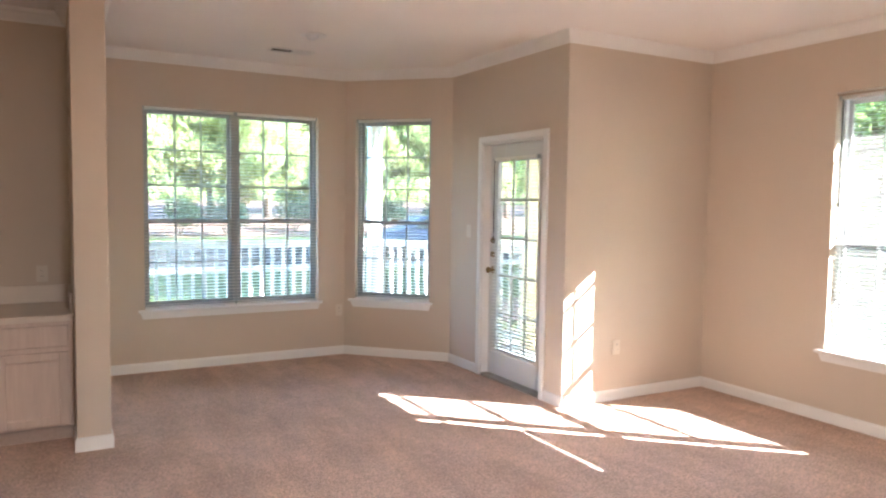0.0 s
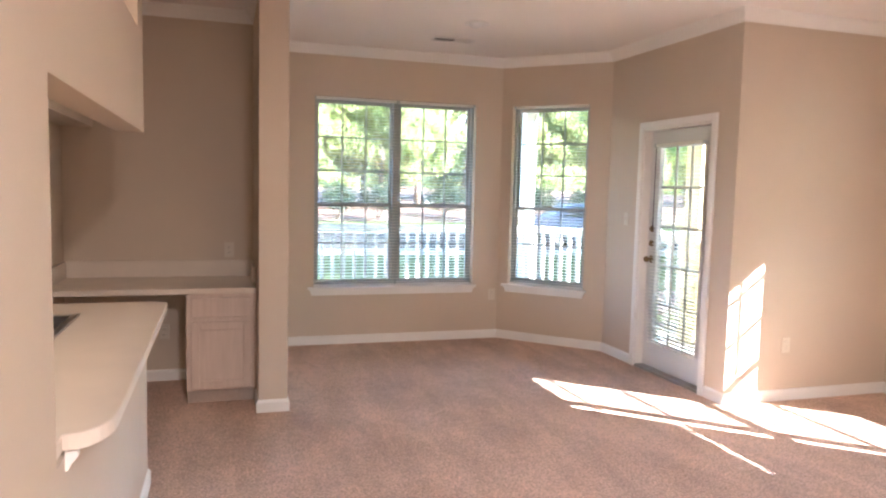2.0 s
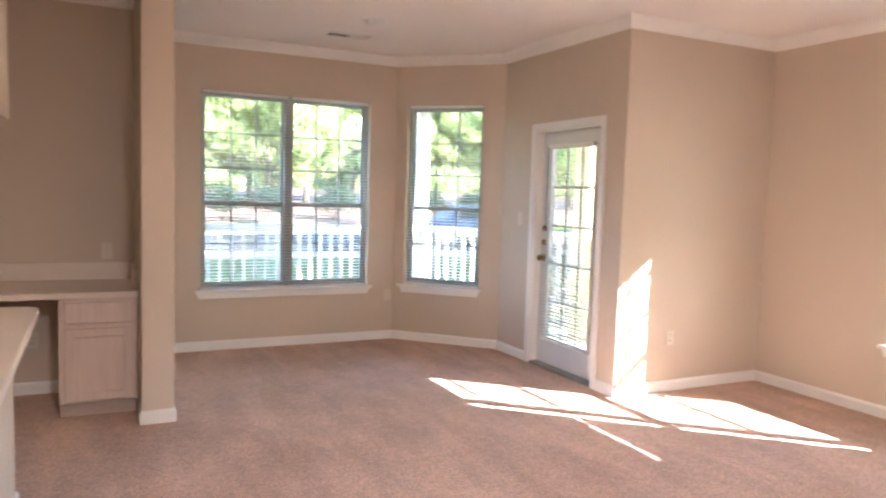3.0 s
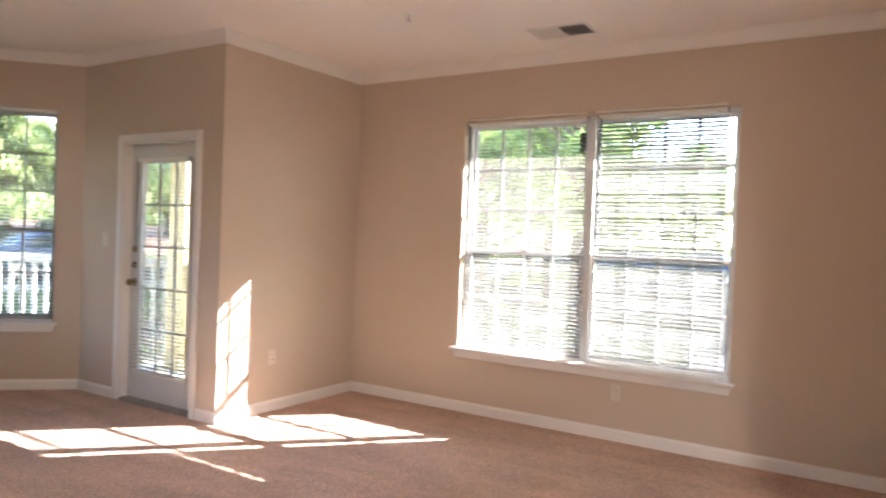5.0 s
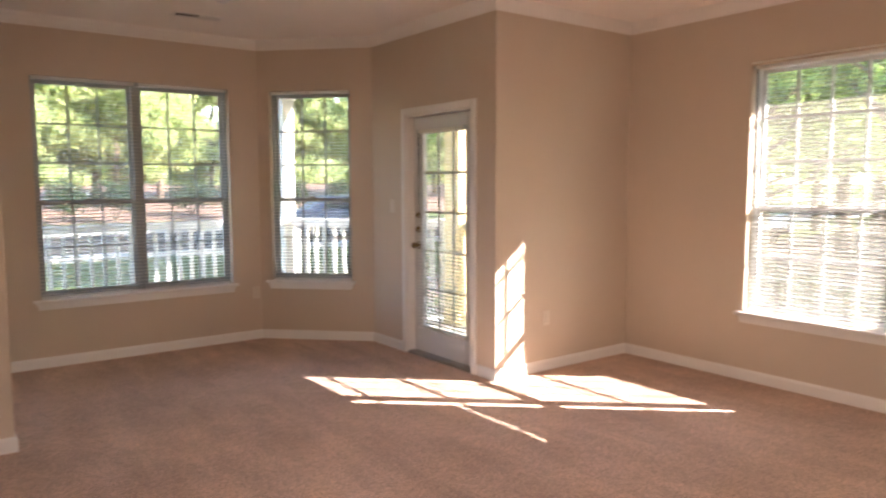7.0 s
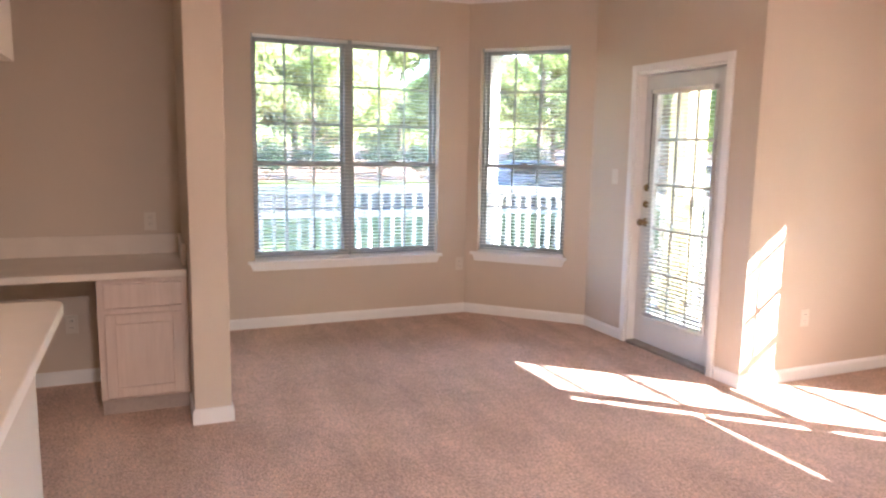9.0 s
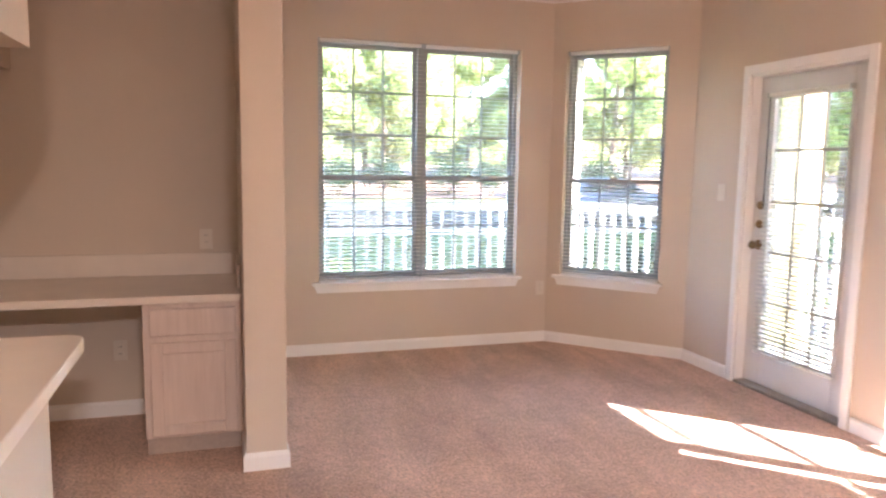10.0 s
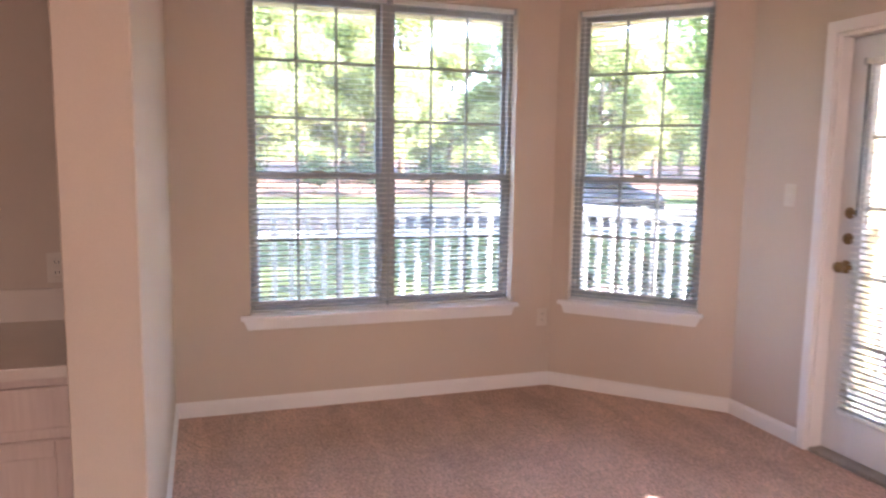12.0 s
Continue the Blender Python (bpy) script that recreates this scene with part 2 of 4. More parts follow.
def wall_mesh(length, height, thick, holes=(), e0=0.0, e1=0.0):
    """A wall along local x with its room face at y = 0, cut through by holes (s0, s1, z0, z1); e0, e1 lengthen the outer face for a mitre."""
    bm = bmesh.new()
    ss = sorted({0.0, length, *(h[0] for h in holes), *(h[1] for h in holes)})
    zs = sorted({0.0, height, *(h[2] for h in holes), *(h[3] for h in holes)})
    solid = lambda i, k: 0 <= i < len(ss) - 1 and 0 <= k < len(zs) - 1 and not any(h[0] <= (ss[i] + ss[i + 1]) / 2 <= h[1] and h[2] <= (zs[k] + zs[k + 1]) / 2 <= h[3] for h in holes)
    verts = {}

    def v(i, k, side):
        if (i, k, side) not in verts:
            s = ss[i]
            if side and i == 0:
                s -= e0
            if side and i == len(ss) - 1:
                s += e1
            verts[i, k, side] = bm.verts.new((s, thick if side else 0, zs[k]))
        return verts[i, k, side]

    for i in range(len(ss) - 1):
        for k in range(len(zs) - 1):
            if not solid(i, k):
                continue
            bm.faces.new((v(i, k, 0), v(i + 1, k, 0), v(i + 1, k + 1, 0), v(i, k + 1, 0)))
            bm.faces.new((v(i, k, 1), v(i, k + 1, 1), v(i + 1, k + 1, 1), v(i + 1, k, 1)))
            if not solid(i - 1, k):
                bm.faces.new((v(i, k, 0), v(i, k + 1, 0), v(i, k + 1, 1), v(i, k, 1)))
            if not solid(i + 1, k):
                bm.faces.new((v(i + 1, k, 0), v(i + 1, k, 1), v(i + 1, k + 1, 1), v(i + 1, k + 1, 0)))
            if not solid(i, k - 1):
                bm.faces.new((v(i, k, 0), v(i, k, 1), v(i + 1, k, 1), v(i + 1, k, 0)))
            if not solid(i, k + 1):
                bm.faces.new((v(i, k + 1, 0), v(i + 1, k + 1, 0), v(i + 1, k + 1, 1), v(i, k + 1, 1)))
    bmesh.ops.recalc_face_normals(bm, faces=bm.faces)
    return bm


def wall(name, at, length, label, holes=(), e0=0.0, e1=0.0, thick=0.16, height=2.81):
    ob = structure(name, wall_mesh(length, height, thick, holes, e0, e1), WALL, label, "wall")
    ob.matrix_basis = at
    return ob


def run(name, path, profile, mat, label, category, closed=False):
    """Moulding swept along a path on the floor plan, mitred; the room lies to the left of the path. profile: (out from the wall, z)."""
    bm = bmesh.new()
    pts = [Vector((*p, 0)) for p in path]
    rings = []
    for i, p in enumerate(pts):
        a = (p - pts[i - 1]).normalized() if i else None
        b = (pts[i + 1] - p).normalized() if i < len(pts) - 1 else None
        na = Vector((-a.y, a.x, 0)) if a else None
        nb = Vector((-b.y, b.x, 0)) if b else None
        if na is None or nb is None:
            off = na or nb
        else:
            off = (na + nb) / (1 + na.dot(nb))
        rings.append([bm.verts.new(p + off * o + Vector((0, 0, z))) for o, z in profile])
    k = len(profile)
    for r, s in zip(rings, rings[1:]):
        for j in range(k):
            bm.faces.new((r[j], s[j], s[(j + 1) % k], r[(j + 1) % k]))
    bm.faces.new(rings[0])
    bm.faces.new(rings[-1][::-1])
    bmesh.ops.recalc_face_normals(bm, faces=bm.faces)
    return structure(name, bm, mat, label, category)


# ---- the plan ----
XR, YC, XD, YB = 4.65, 4.0, 3.145, 6.52          # right wall, wall beside the door, door wall, bay wall
B1, B2 = (2.36, 6.52), (3.145, 5.735)            # ends of the slanted bay wall
WL, WRT, WY = -0.10, 0.09, 4.56                  # wing wall: its two faces and its free end
YN, XN = 5.51, -1.43                             # desk nook: back wall and side wall
XB, YBE, YBJ = -0.685, 3.515, 1.55                 # bar wall: face, far end, near jamb
YG, XG = -0.25, 2.7                              # wall behind the living room, and its end
H = 2.81
Z0, Z1 = 0.557, 2.35                            # window openings
WIN1, WIN2, WIN3 = (0.495, 2.085), (0.115, 0.90), (0.82, 2.905)
DY0, DY1, DZ = 4.272, 5.178, 2.068                # door opening

OUT = [(-3.3, -3.1), (4.75, -3.1), (4.75, 4.08), (3.225, 4.08), (3.225, 5.768), (2.393, 6.6), (-0.01, 6.6), (-0.01, 5.6), (-3.3, 5.6)]
structure("floor", prism(B(), OUT, -0.06, 0.0), CARPET, "wall-to-wall pinkish beige cut pile carpet", "carpet")
structure("ceiling", prism(B(), OUT, H, H + 0.1), CEIL, "smooth off-white painted ceiling", "ceiling")

EX = 0.16 * math.tan(radians(22.5))
wall("wall_north", pose(WRT - 0.19, YB, 0), B1[0] - WRT + 0.19, "beige painted bay wall with a double window", [(WIN1[0] - WRT + 0.19, WIN1[1] - WRT + 0.19, Z0, Z1)], e1=EX)
wall("wall_bay", pose(*B1, 0, 0, 0, -45), math.hypot(B2[0] - B1[0], B2[1] - B1[1]), "beige painted slanted bay wall with a window", [(*WIN2, Z0 + 0.012, Z1)], EX, EX)
wall("wall_door", pose(*B2, 0, 0, 0, -90), B2[1] - YC - 0.16, "beige painted wall around the patio door", [(B2[1] - DY1, B2[1] - DY0, 0, DZ)], e0=EX)
wall("wall_beside_door", pose(XD, YC, 0), XR - XD, "beige painted wall with a sunlit patch", e1=0.16)
wall("wall_east", pose(XR, YC, 0, 0, 0, -90), YC + 3.0, "beige painted wall with a wide double window", [(YC - WIN3[1], YC - WIN3[0], Z0 - 0.036, Z1 - 0.02)])
structure("wall_south", box(B(), XG, XR, YG - 0.16, YG, 0, H), WALL, "beige painted living room end wall", "wall")
structure("wall_behind", box(B(), -3.2, XR, -3.1, -3.0, 0, H), WALL, "plain beige wall behind the room", "wall")
structure("wall_kitchen", box(B(), -3.3, -3.2, -3.0, YN, 0, H), WALL, "plain beige kitchen wall", "wall")
structure("wall_nook", box(B(), -3.2, WL, YN, YN + 0.12, 0, H), WALL, "beige painted back wall of the desk nook", "wall")
structure("wall_nook_side", box(B(), XN - 0.12, XN, 4.6, YN, 0, H), WALL, "beige painted side wall of the desk nook", "wall")
structure("wall_wing", box(B(), WL, WRT, WY, YB, 0, H, 0.004), WALL, "beige painted wing wall between nook and bay", "wall")
structure("soffit", box(B(), -2.1, XN + 0.21, 2.2, YN, 1.9, H), WALL, "beige painted boxed soffit above the kitchen", "soffit")

# bar wall: near part, low wall under the bar top, header with an upper opening
TB = 0.12
structure("wall_bar", box(B(), XB - TB, XB, -3.0, YBJ, 0, H), WALL, "beige painted wall ending at the breakfast bar", "wall")
structure("wall_bar_low", box(B(), XB - TB, XB, YBJ, YBE, 0, 0.86), WALL, "low beige painted wall under the bar top", "wall")
bm = B()
box(bm, XB - TB, XB, YBJ, YBE, 1.754, 2.21)
box(bm, XB - TB, XB, YBE - 0.2, YBE, 2.21, H)
structure("wall_bar_header", bm, WALL, "beige painted header over the bar with an open slot", "wall")

# mouldings
BASE = [(0, 0), (0.013, 0), (0.013, 0.066), (0.009, 0.078), (0.004, 0.086), (0, 0.086)]
CROWN = [(0, H - 0.086), (0.006, H - 0.086), (0.008, H - 0.075), (0.016, H - 0.069), (0.031, H - 0.052), (0.048, H - 0.027), (0.057, H - 0.02), (0.06, H - 0.011), (0.067, H - 0.009), (0.069, H), (0, H)]
run("baseboard", [(XG, YG), (XR, YG), (XR, YC), (XD, YC), (XD, DY0 - 0.065)], BASE, TRIM, "white painted baseboard in the living room", "baseboard")
run("baseboard", [(XD, DY1 + 0.065), B2, B1, (WRT, YB), (WRT, WY), (WL, WY), (WL, 4.86)], BASE, TRIM, "white painted baseboard round the bay and wing wall", "baseboard")
run("baseboard", [(-0.56, YN), (XN, YN), (XN, 4.6)], BASE, TRIM, "white painted baseboard under the desk", "baseboard")
run("baseboard", [(XB - TB, YBE), (XB, YBE), (XB, -3.0)], BASE, TRIM, "white painted baseboard along the bar wall", "baseboard")
run("crown_moulding", [(XG, YG), (XR, YG), (XR, YC), (XD, YC), B2, B1, (WRT, YB), (WRT, WY)], CROWN, TRIM, "white painted crown moulding round the room", "moulding")
run("crown_moulding", [(WL, WY), (WL, YN), (XN + 0.21, YN)], CROWN, TRIM, "white painted crown moulding in the desk nook", "moulding")


# ---- windows and blinds ----
def bar_mesh(w, d, h, mat, bevel=0.002):
    return mesh_of("bar", box(B(), -w / 2, w / 2, -d / 2, d / 2, -h / 2, h / 2, bevel), mat)


def window(name, at, s0, s1, z0, z1, units, cols, label, meet=1.335, mat=SHADEV):
    """Double-hung units side by side in one opening, with a stool and an apron."""
    w = thing(name, at, label, "window", kind="structure")
    fw = 0.024
    frame_ob = new("window_frame")
    frame_ob.parent = w
    for bx in ((s0, s0 + fw, z0, z1), (s1 - fw, s1, z0, z1), (s0 + fw, s1 - fw, z1 - fw, z1), (s0 + fw, s1 - fw, z0, z0 + fw)):
        part("jamb", box(B(), bx[0], bx[1], 0.075, 0.155, bx[2], bx[3], 0.003), mat, frame_ob)
    uw = (s1 - s0) / units
    for u in range(1, units):
        c = s0 + u * uw
        part("mullion", box(B(), c - 0.032, c + 0.032, 0.07, 0.155, z0 + fw, z1 - fw, 0.004), mat, frame_ob)
    sill = part("window_sill", box(B(), s0 - 0.055, s1 + 0.035, -0.05, -0.001, z0 - 0.024, z0, 0.006, 2), TRIM, w, "white painted stool")
    part("stool_inner", box(B(), s0 + 0.001, s1 - 0.001, -0.001, 0.076, z0 - 0.012, z0 + 0.004), TRIM, sill)
    bm = B()
    box(bm, s0 - 0.04, s1 + 0.02, -0.018, -0.0005, z0 - 0.082, z0 - 0.024, 0.002)
    for v in bm.verts:
        if v.co.z < z0 - 0.07:
            v.co.x += 0.022 if v.co.x < (s0 + s1) / 2 else -0.022
    part("apron", bm, TRIM, sill)
    st = 0.027
    for u in range(units):
        a = s0 + u * uw + (fw if u == 0 else 0.032)
        b = s0 + (u + 1) * uw - (fw if u == units - 1 else 0.032)
        for which, lo, hi, y, rows in (("upper_sash", meet - 0.018, z1 - fw, 0.128, 3), ("lower_sash", z0 + fw, meet + 0.018, 0.1, 2)):
            sash = new(which)
            sash.parent = w
            bm = B()
            box(bm, a, a + st, y - 0.013, y + 0.013, lo, hi, 0.002)
            box(bm, b - st, b, y - 0.013, y + 0.013, lo, hi, 0.002)
            box(bm, a + st, b - st, y - 0.013, y + 0.013, hi - 0.03, hi, 0.002)
            box(bm, a + st, b - st, y - 0.013, y + 0.013, lo, lo + 0.032, 0.002)
            part("sash_frame", bm, mat, sash)
            ga, gb, gl, gh = a + st, b - st, lo + 0.032, hi - 0.03
            mw = 0.021 if mat is VINYL else 0.016
            up = bar_mesh(mw, 0.014, gh - gl, mat)
            across = bar_mesh(gb - ga, 0.013, mw, mat)
            for c in range(1, cols):
                shared("muntin", up, sash, pose(ga + (gb - ga) * c / cols, y, (gl + gh) / 2))
            for r in range(1, rows):
                shared("muntin", across, sash, pose((ga + gb) / 2, y, gl + (gh - gl) * r / rows))
            pw, ph = (gb - ga) / cols, (gh - gl) / rows
            pm = mesh_of("pane", box(B(), -pw / 2, pw / 2, -0.002, 0.002, -ph / 2, ph / 2), GLASS if mat is VINYL else HAZED)
            for c in range(cols):
                for r in range(rows):
                    o = shared("pane", pm, sash, pose(ga + pw * (c + 0.5), y, gl + ph * (r + 0.5)))
                    o.visible_shadow = False
            if which == "lower_sash":
                part("sash_lock", box(B(), (a + b) / 2 - 0.03, (a + b) / 2 + 0.03, y - 0.03, y - 0.008, hi, hi + 0.016, 0.004), BRASS, sash)
    return w


def blind(at, a, b, z0, z1, y, tilt, label, pitch=0.0295, width=0.0305, wand=0.8, wand_at=0.03, gap=0.0, valance=False, mat=SLAT):
    """A lowered mini blind; tilt: degrees by which the room-side edge of the slats drops."""
    w = thing("window_blind", at, label, "blind", "mini blinds")
    part("headrail", box(B(), a, b, y - 0.014, y + 0.014, z1 - 0.027, z1 - 0.002, 0.002), SLAT, w)
    part("bottom_rail", box(B(), a, b, y - 0.012, y + 0.012, z0 + 0.006, z0 + 0.02, 0.003), SLAT, w)
    for s in (a - 0.004, b - 0.008):
        part("bracket", box(B(), s, s + 0.012, y - 0.02, y + 0.016, z1 - 0.032, z1 - 0.0005, 0.002), SHADEV, w)
    if valance:
        part("valance", box(B(), a, b, -0.013, -0.001, z1 + 0.006, z1 + 0.02, 0.003), SLAT, w)
    bm = B()
    n = 4
    rows = [[bm.verts.new((x, (k / n - 0.5) * width, 0.0022 * (1 - (2 * k / n - 1) ** 2))) for x in (a - (a + b) / 2, b - (a + b) / 2)] for k in range(n + 1)]
    for p, q in zip(rows, rows[1:]):
        bm.faces.new((p[0], p[1], q[1], q[0]))
    bmesh.ops.solidify(bm, geom=list(bm.faces), thickness=0.0005)
    me = mesh_of("slat", bm, mat, True)
    count = int((z1 - 0.04 - z0 - 0.03) / pitch)
    rnd = random.Random(int(1000 * (a + b + z0)))
    for i in range(count):
        z = z0 + 0.034 + pitch * i
        if abs(z - gap) < pitch / 2:
            z += pitch * 0.5
        shared("slat", me, w, pose((a + b) / 2 + rnd.uniform(-0.001, 0.001), y, z, tilt + rnd.uniform(-0.8, 0.8), rnd.uniform(-0.06, 0.06), 0))
    for s in (a + 0.1, (a + b) / 2, b - 0.1):
        bm = B()
        cyl(bm, 0.0007, (s, y - 0.013, z0 + 0.01), (s, y - 0.013, z1 - 0.02), 5)
        cyl(bm, 0.0007, (s, y + 0.013, z0 + 0.01), (s, y + 0.013, z1 - 0.02), 5)
        part("ladder_cord", bm, CORD, w)
    if wand:
        part("wand", cyl(B(), 0.005, (a + wand_at, y - 0.024, z1 - 0.03), (a + wand_at, y - 0.024, z1 - 0.03 - wand), 6), WAND, w, "thin dark tilt wand")
    return w


AT1, AT2, AT3 = pose(0, YB, 0), pose(*B1, 0, 0, 0, -45), pose(XR, 0, 0, 0, 0, -90)
window("window_1", AT1, *WIN1, Z0, Z1, 2, 3, "grey-framed double-hung double window with grids, blinds lowered")
window("window_2", AT2, *WIN2, Z0 + 0.012, Z1, 1, 3, "grey-framed double-hung window with grids, blind lowered")
window("window_3", AT3, -WIN3[1], -WIN3[0], Z0 - 0.036, Z1 - 0.02, 2, 4, "wide white double-hung double window with grids", meet=1.295, mat=VINYL)
for a, b in ((WIN1[0], 1.295), (1.295, WIN1[1])):
    blind(AT1, a + 0.008, b - 0.008, Z0, Z1, 0.045, 8, "white mini blind hung in the bay window, slats open", wand=0)
blind(AT2, WIN2[0] + 0.008, WIN2[1] - 0.008, Z0 + 0.012, Z1, 0.045, 7, "white mini blind hung in the narrow bay window", wand=0)
mid = -(WIN3[0] + WIN3[1]) / 2
blind(AT3, -WIN3[1] + 0.008, mid - 0.008, Z0 - 0.036, Z1 - 0.02, 0.04, 15, "white mini blind with slats tilted half open", pitch=0.0285, width=0.0300, wand=0.75, valance=True, mat=VSLAT)
blind(AT3, mid + 0.064, -WIN3[0] - 0.082, Z0 - 0.036, Z1 - 0.02, 0.04, -31, "white mini blind with open slats, one slipped", pitch=0.0285, width=0.0300, wand=0.85, gap=1.6, valance=True, mat=VSLAT)


# ---- patio door ----
door = thing("door_1", pose(XD, DY1, 0, 0, 0, -90), "closed white patio door with fifteen glass lights", "door", kind="structure")
DW = DY1 - DY0
for a, b, c, d in ((-0.054, 0.004, 0, DZ + 0.054), (DW - 0.004, DW + 0.054, 0, DZ + 0.054)):
    part("casing", box(B(), a, b, -0.018, -0.0005, c, d, 0.004, 2), TRIM, door)
part("casing", box(B(), 0.004, DW - 0.004, -0.018, -0.0005, DZ - 0.004, DZ + 0.054, 0.004, 2), TRIM, door)
for a, b, c, d in ((0.0, 0.02, 0, DZ), (DW - 0.02, DW, 0, DZ), (0.02, DW - 0.02, DZ - 0.02, DZ)):
    part("jamb", box(B(), a, b, 0.001, 0.158, c, d), TRIM, door)
part("threshold", box(B(), 0.02, DW - 0.02, -0.01, 0.16, 0.0, 0.022, 0.006), METALT, door, "worn metal threshold")
SY = 0.07                                           # depth of the leaf behind the wall face
leaf = new("door_leaf")
leaf.parent = door
L0, L1, G0, G1, GZ0, GZ1 = 0.023, DW - 0.023, 0.155, DW - 0.155, 0.25, 1.905
bm = B()
box(bm, L0, G0, SY, SY + 0.044, 0.024, DZ - 0.023, 0.002)
box(bm, G1, L1, SY, SY + 0.044, 0.024, DZ - 0.023, 0.002)
box(bm, G0, G1, SY, SY + 0.044, 0.024, GZ0, 0.002)
box(bm, G0, G1, SY, SY + 0.044, GZ1, DZ - 0.023, 0.002)
part("leaf_frame", bm, DOORP, leaf)
bm = B()
for bx in ((G0 - 0.022, G0 + 0.006, GZ0 - 0.022, GZ1 + 0.022), (G1 - 0.006, G1 + 0.022, GZ0 - 0.022, GZ1 + 0.022), (G0 + 0.006, G1 - 0.006, GZ0 - 0.022, GZ0 + 0.006), (G0 + 0.006, G1 - 0.006, GZ1 - 0.006, GZ1 + 0.022)):
    box(bm, bx[0], bx[1], SY - 0.012, SY + 0.001, bx[2], bx[3], 0.004)
part("glazing_bead", bm, DOORP, leaf)
up = mesh_of("muntin", box(B(), -0.01, 0.01, -0.008, 0.008, -(GZ1 - GZ0) / 2, (GZ1 - GZ0) / 2, 0.002), DOORP)
across = mesh_of("muntin", box(B(), -(G1 - G0) / 2, (G1 - G0) / 2, -0.0075, 0.0075, -0.01, 0.01, 0.002), DOORP)
for c in (1, 2):
    shared("muntin", up, leaf, pose(G0 + (G1 - G0) * c / 3, SY + 0.022, (GZ0 + GZ1) / 2))
for r in range(1, 5):
    shared("muntin", across, leaf, pose((G0 + G1) / 2, SY + 0.022, GZ0 + (GZ1 - GZ0) * r / 5))
pw, ph = (G1 - G0) / 3, (GZ1 - GZ0) / 5
pm = mesh_of("pane", box(B(), -pw / 2, pw / 2, -0.002, 0.002, -ph / 2, ph / 2), HAZED)
for c in range(3):
    for r in range(5):
        shared("pane", pm, leaf, pose(G0 + pw * (c + 0.5), SY + 0.022, GZ0 + ph * (r + 0.5))).visible_shadow = False
for z, kind in ((0.952, "knob"), (1.09, "deadbolt"), (1.215, "deadbolt")):
    k = thing("door_" + kind if kind == "knob" else kind, pose(0.085, SY, z, 90), "", "")
    k.parent = door
    if kind == "knob":
        part("knob_body", lathe(B(), [(0.032, -0.001), (0.033, 0.004), (0.028, 0.008), (0.012, 0.012), (0.011, 0.028), (0.02, 0.034), (0.027, 0.045), (0.027, 0.055), (0.02, 0.064), (0.006, 0.067)]), BRASS, k, "worn brass knob", True)
    else:
        part("rose", lathe(B(), [(0.028, -0.001), (0.029, 0.006), (0.024, 0.012), (0.01, 0.014)]), BRASS, k, "worn brass rose", True)
        part("thumb_turn", box(B(), -0.004, 0.004, -0.016, 0.016, 0.012, 0.03, 0.002), BRASS, k)
for z in (0.25, 1.05, 1.85):
    part("hinge", cyl(B(), 0.006, (L1 + 0.004, SY - 0.004, z - 0.045), (L1 + 0.004, SY - 0.004, z + 0.045), 8), BRASS, door)
blind(pose(XD, DY1, 0, 0, 0, -90), G0 - 0.02, G1 + 0.02, GZ0 - 0.02, GZ1 + 0.03, SY - 0.03, 5, "white mini blind hung on the patio door", wand=0.7)


# ---- fixtures ----
def outlet(at, label, switch=False):
    o = thing("light_switch" if switch else "wall_outlet", at, label, "switch" if switch else "outlet", "" if switch else "wall outlets")
    part("cover_plate", box(B(), -0.036, 0.036, -0.006, -0.0003, -0.058, 0.058, 0.003, 2), PLATE, o)
    if switch:
        part("toggle_surround", box(B(), -0.006, 0.006, -0.0075, -0.005, -0.013, 0.013), PLATE, o)
        part("toggle", box(B(), -0.004, 0.004, -0.018, -0.006, 0.0, 0.009, 0.001), PLATE, o)
    else:
        for dz in (-0.02, 0.02):
            r = part("receptacle", box(B(), -0.017, 0.017, -0.009, -0.005, dz - 0.014, dz + 0.014, 0.004, 2), PLATE, o)
            for dx in (-0.006, 0.006):
                part("slot", box(B(), dx - 0.0012, dx + 0.0012, -0.0094, -0.0085, dz - 0.003, dz + 0.006), SLOT_SHADE, r)
    return o


outlet(pose(2.303, YB, 0.45), "ivory wall outlet beside the bay window")
outlet(pose(3.675, YC, 0.421), "ivory wall outlet on the sunlit wall")
outlet(pose(-0.277, YN, 1.005), "ivory wall outlet above the desk top")
outlet(pose(-0.75, YN, 0.378), "ivory wall outlet under the desk")
outlet(pose(XR, 1.575, 0.345, 0, 0, -90), "ivory wall outlet below the wide window")
outlet(pose(XD, 5.40, 1.285, 0, 0, -90), "ivory light switch beside the patio door", True)


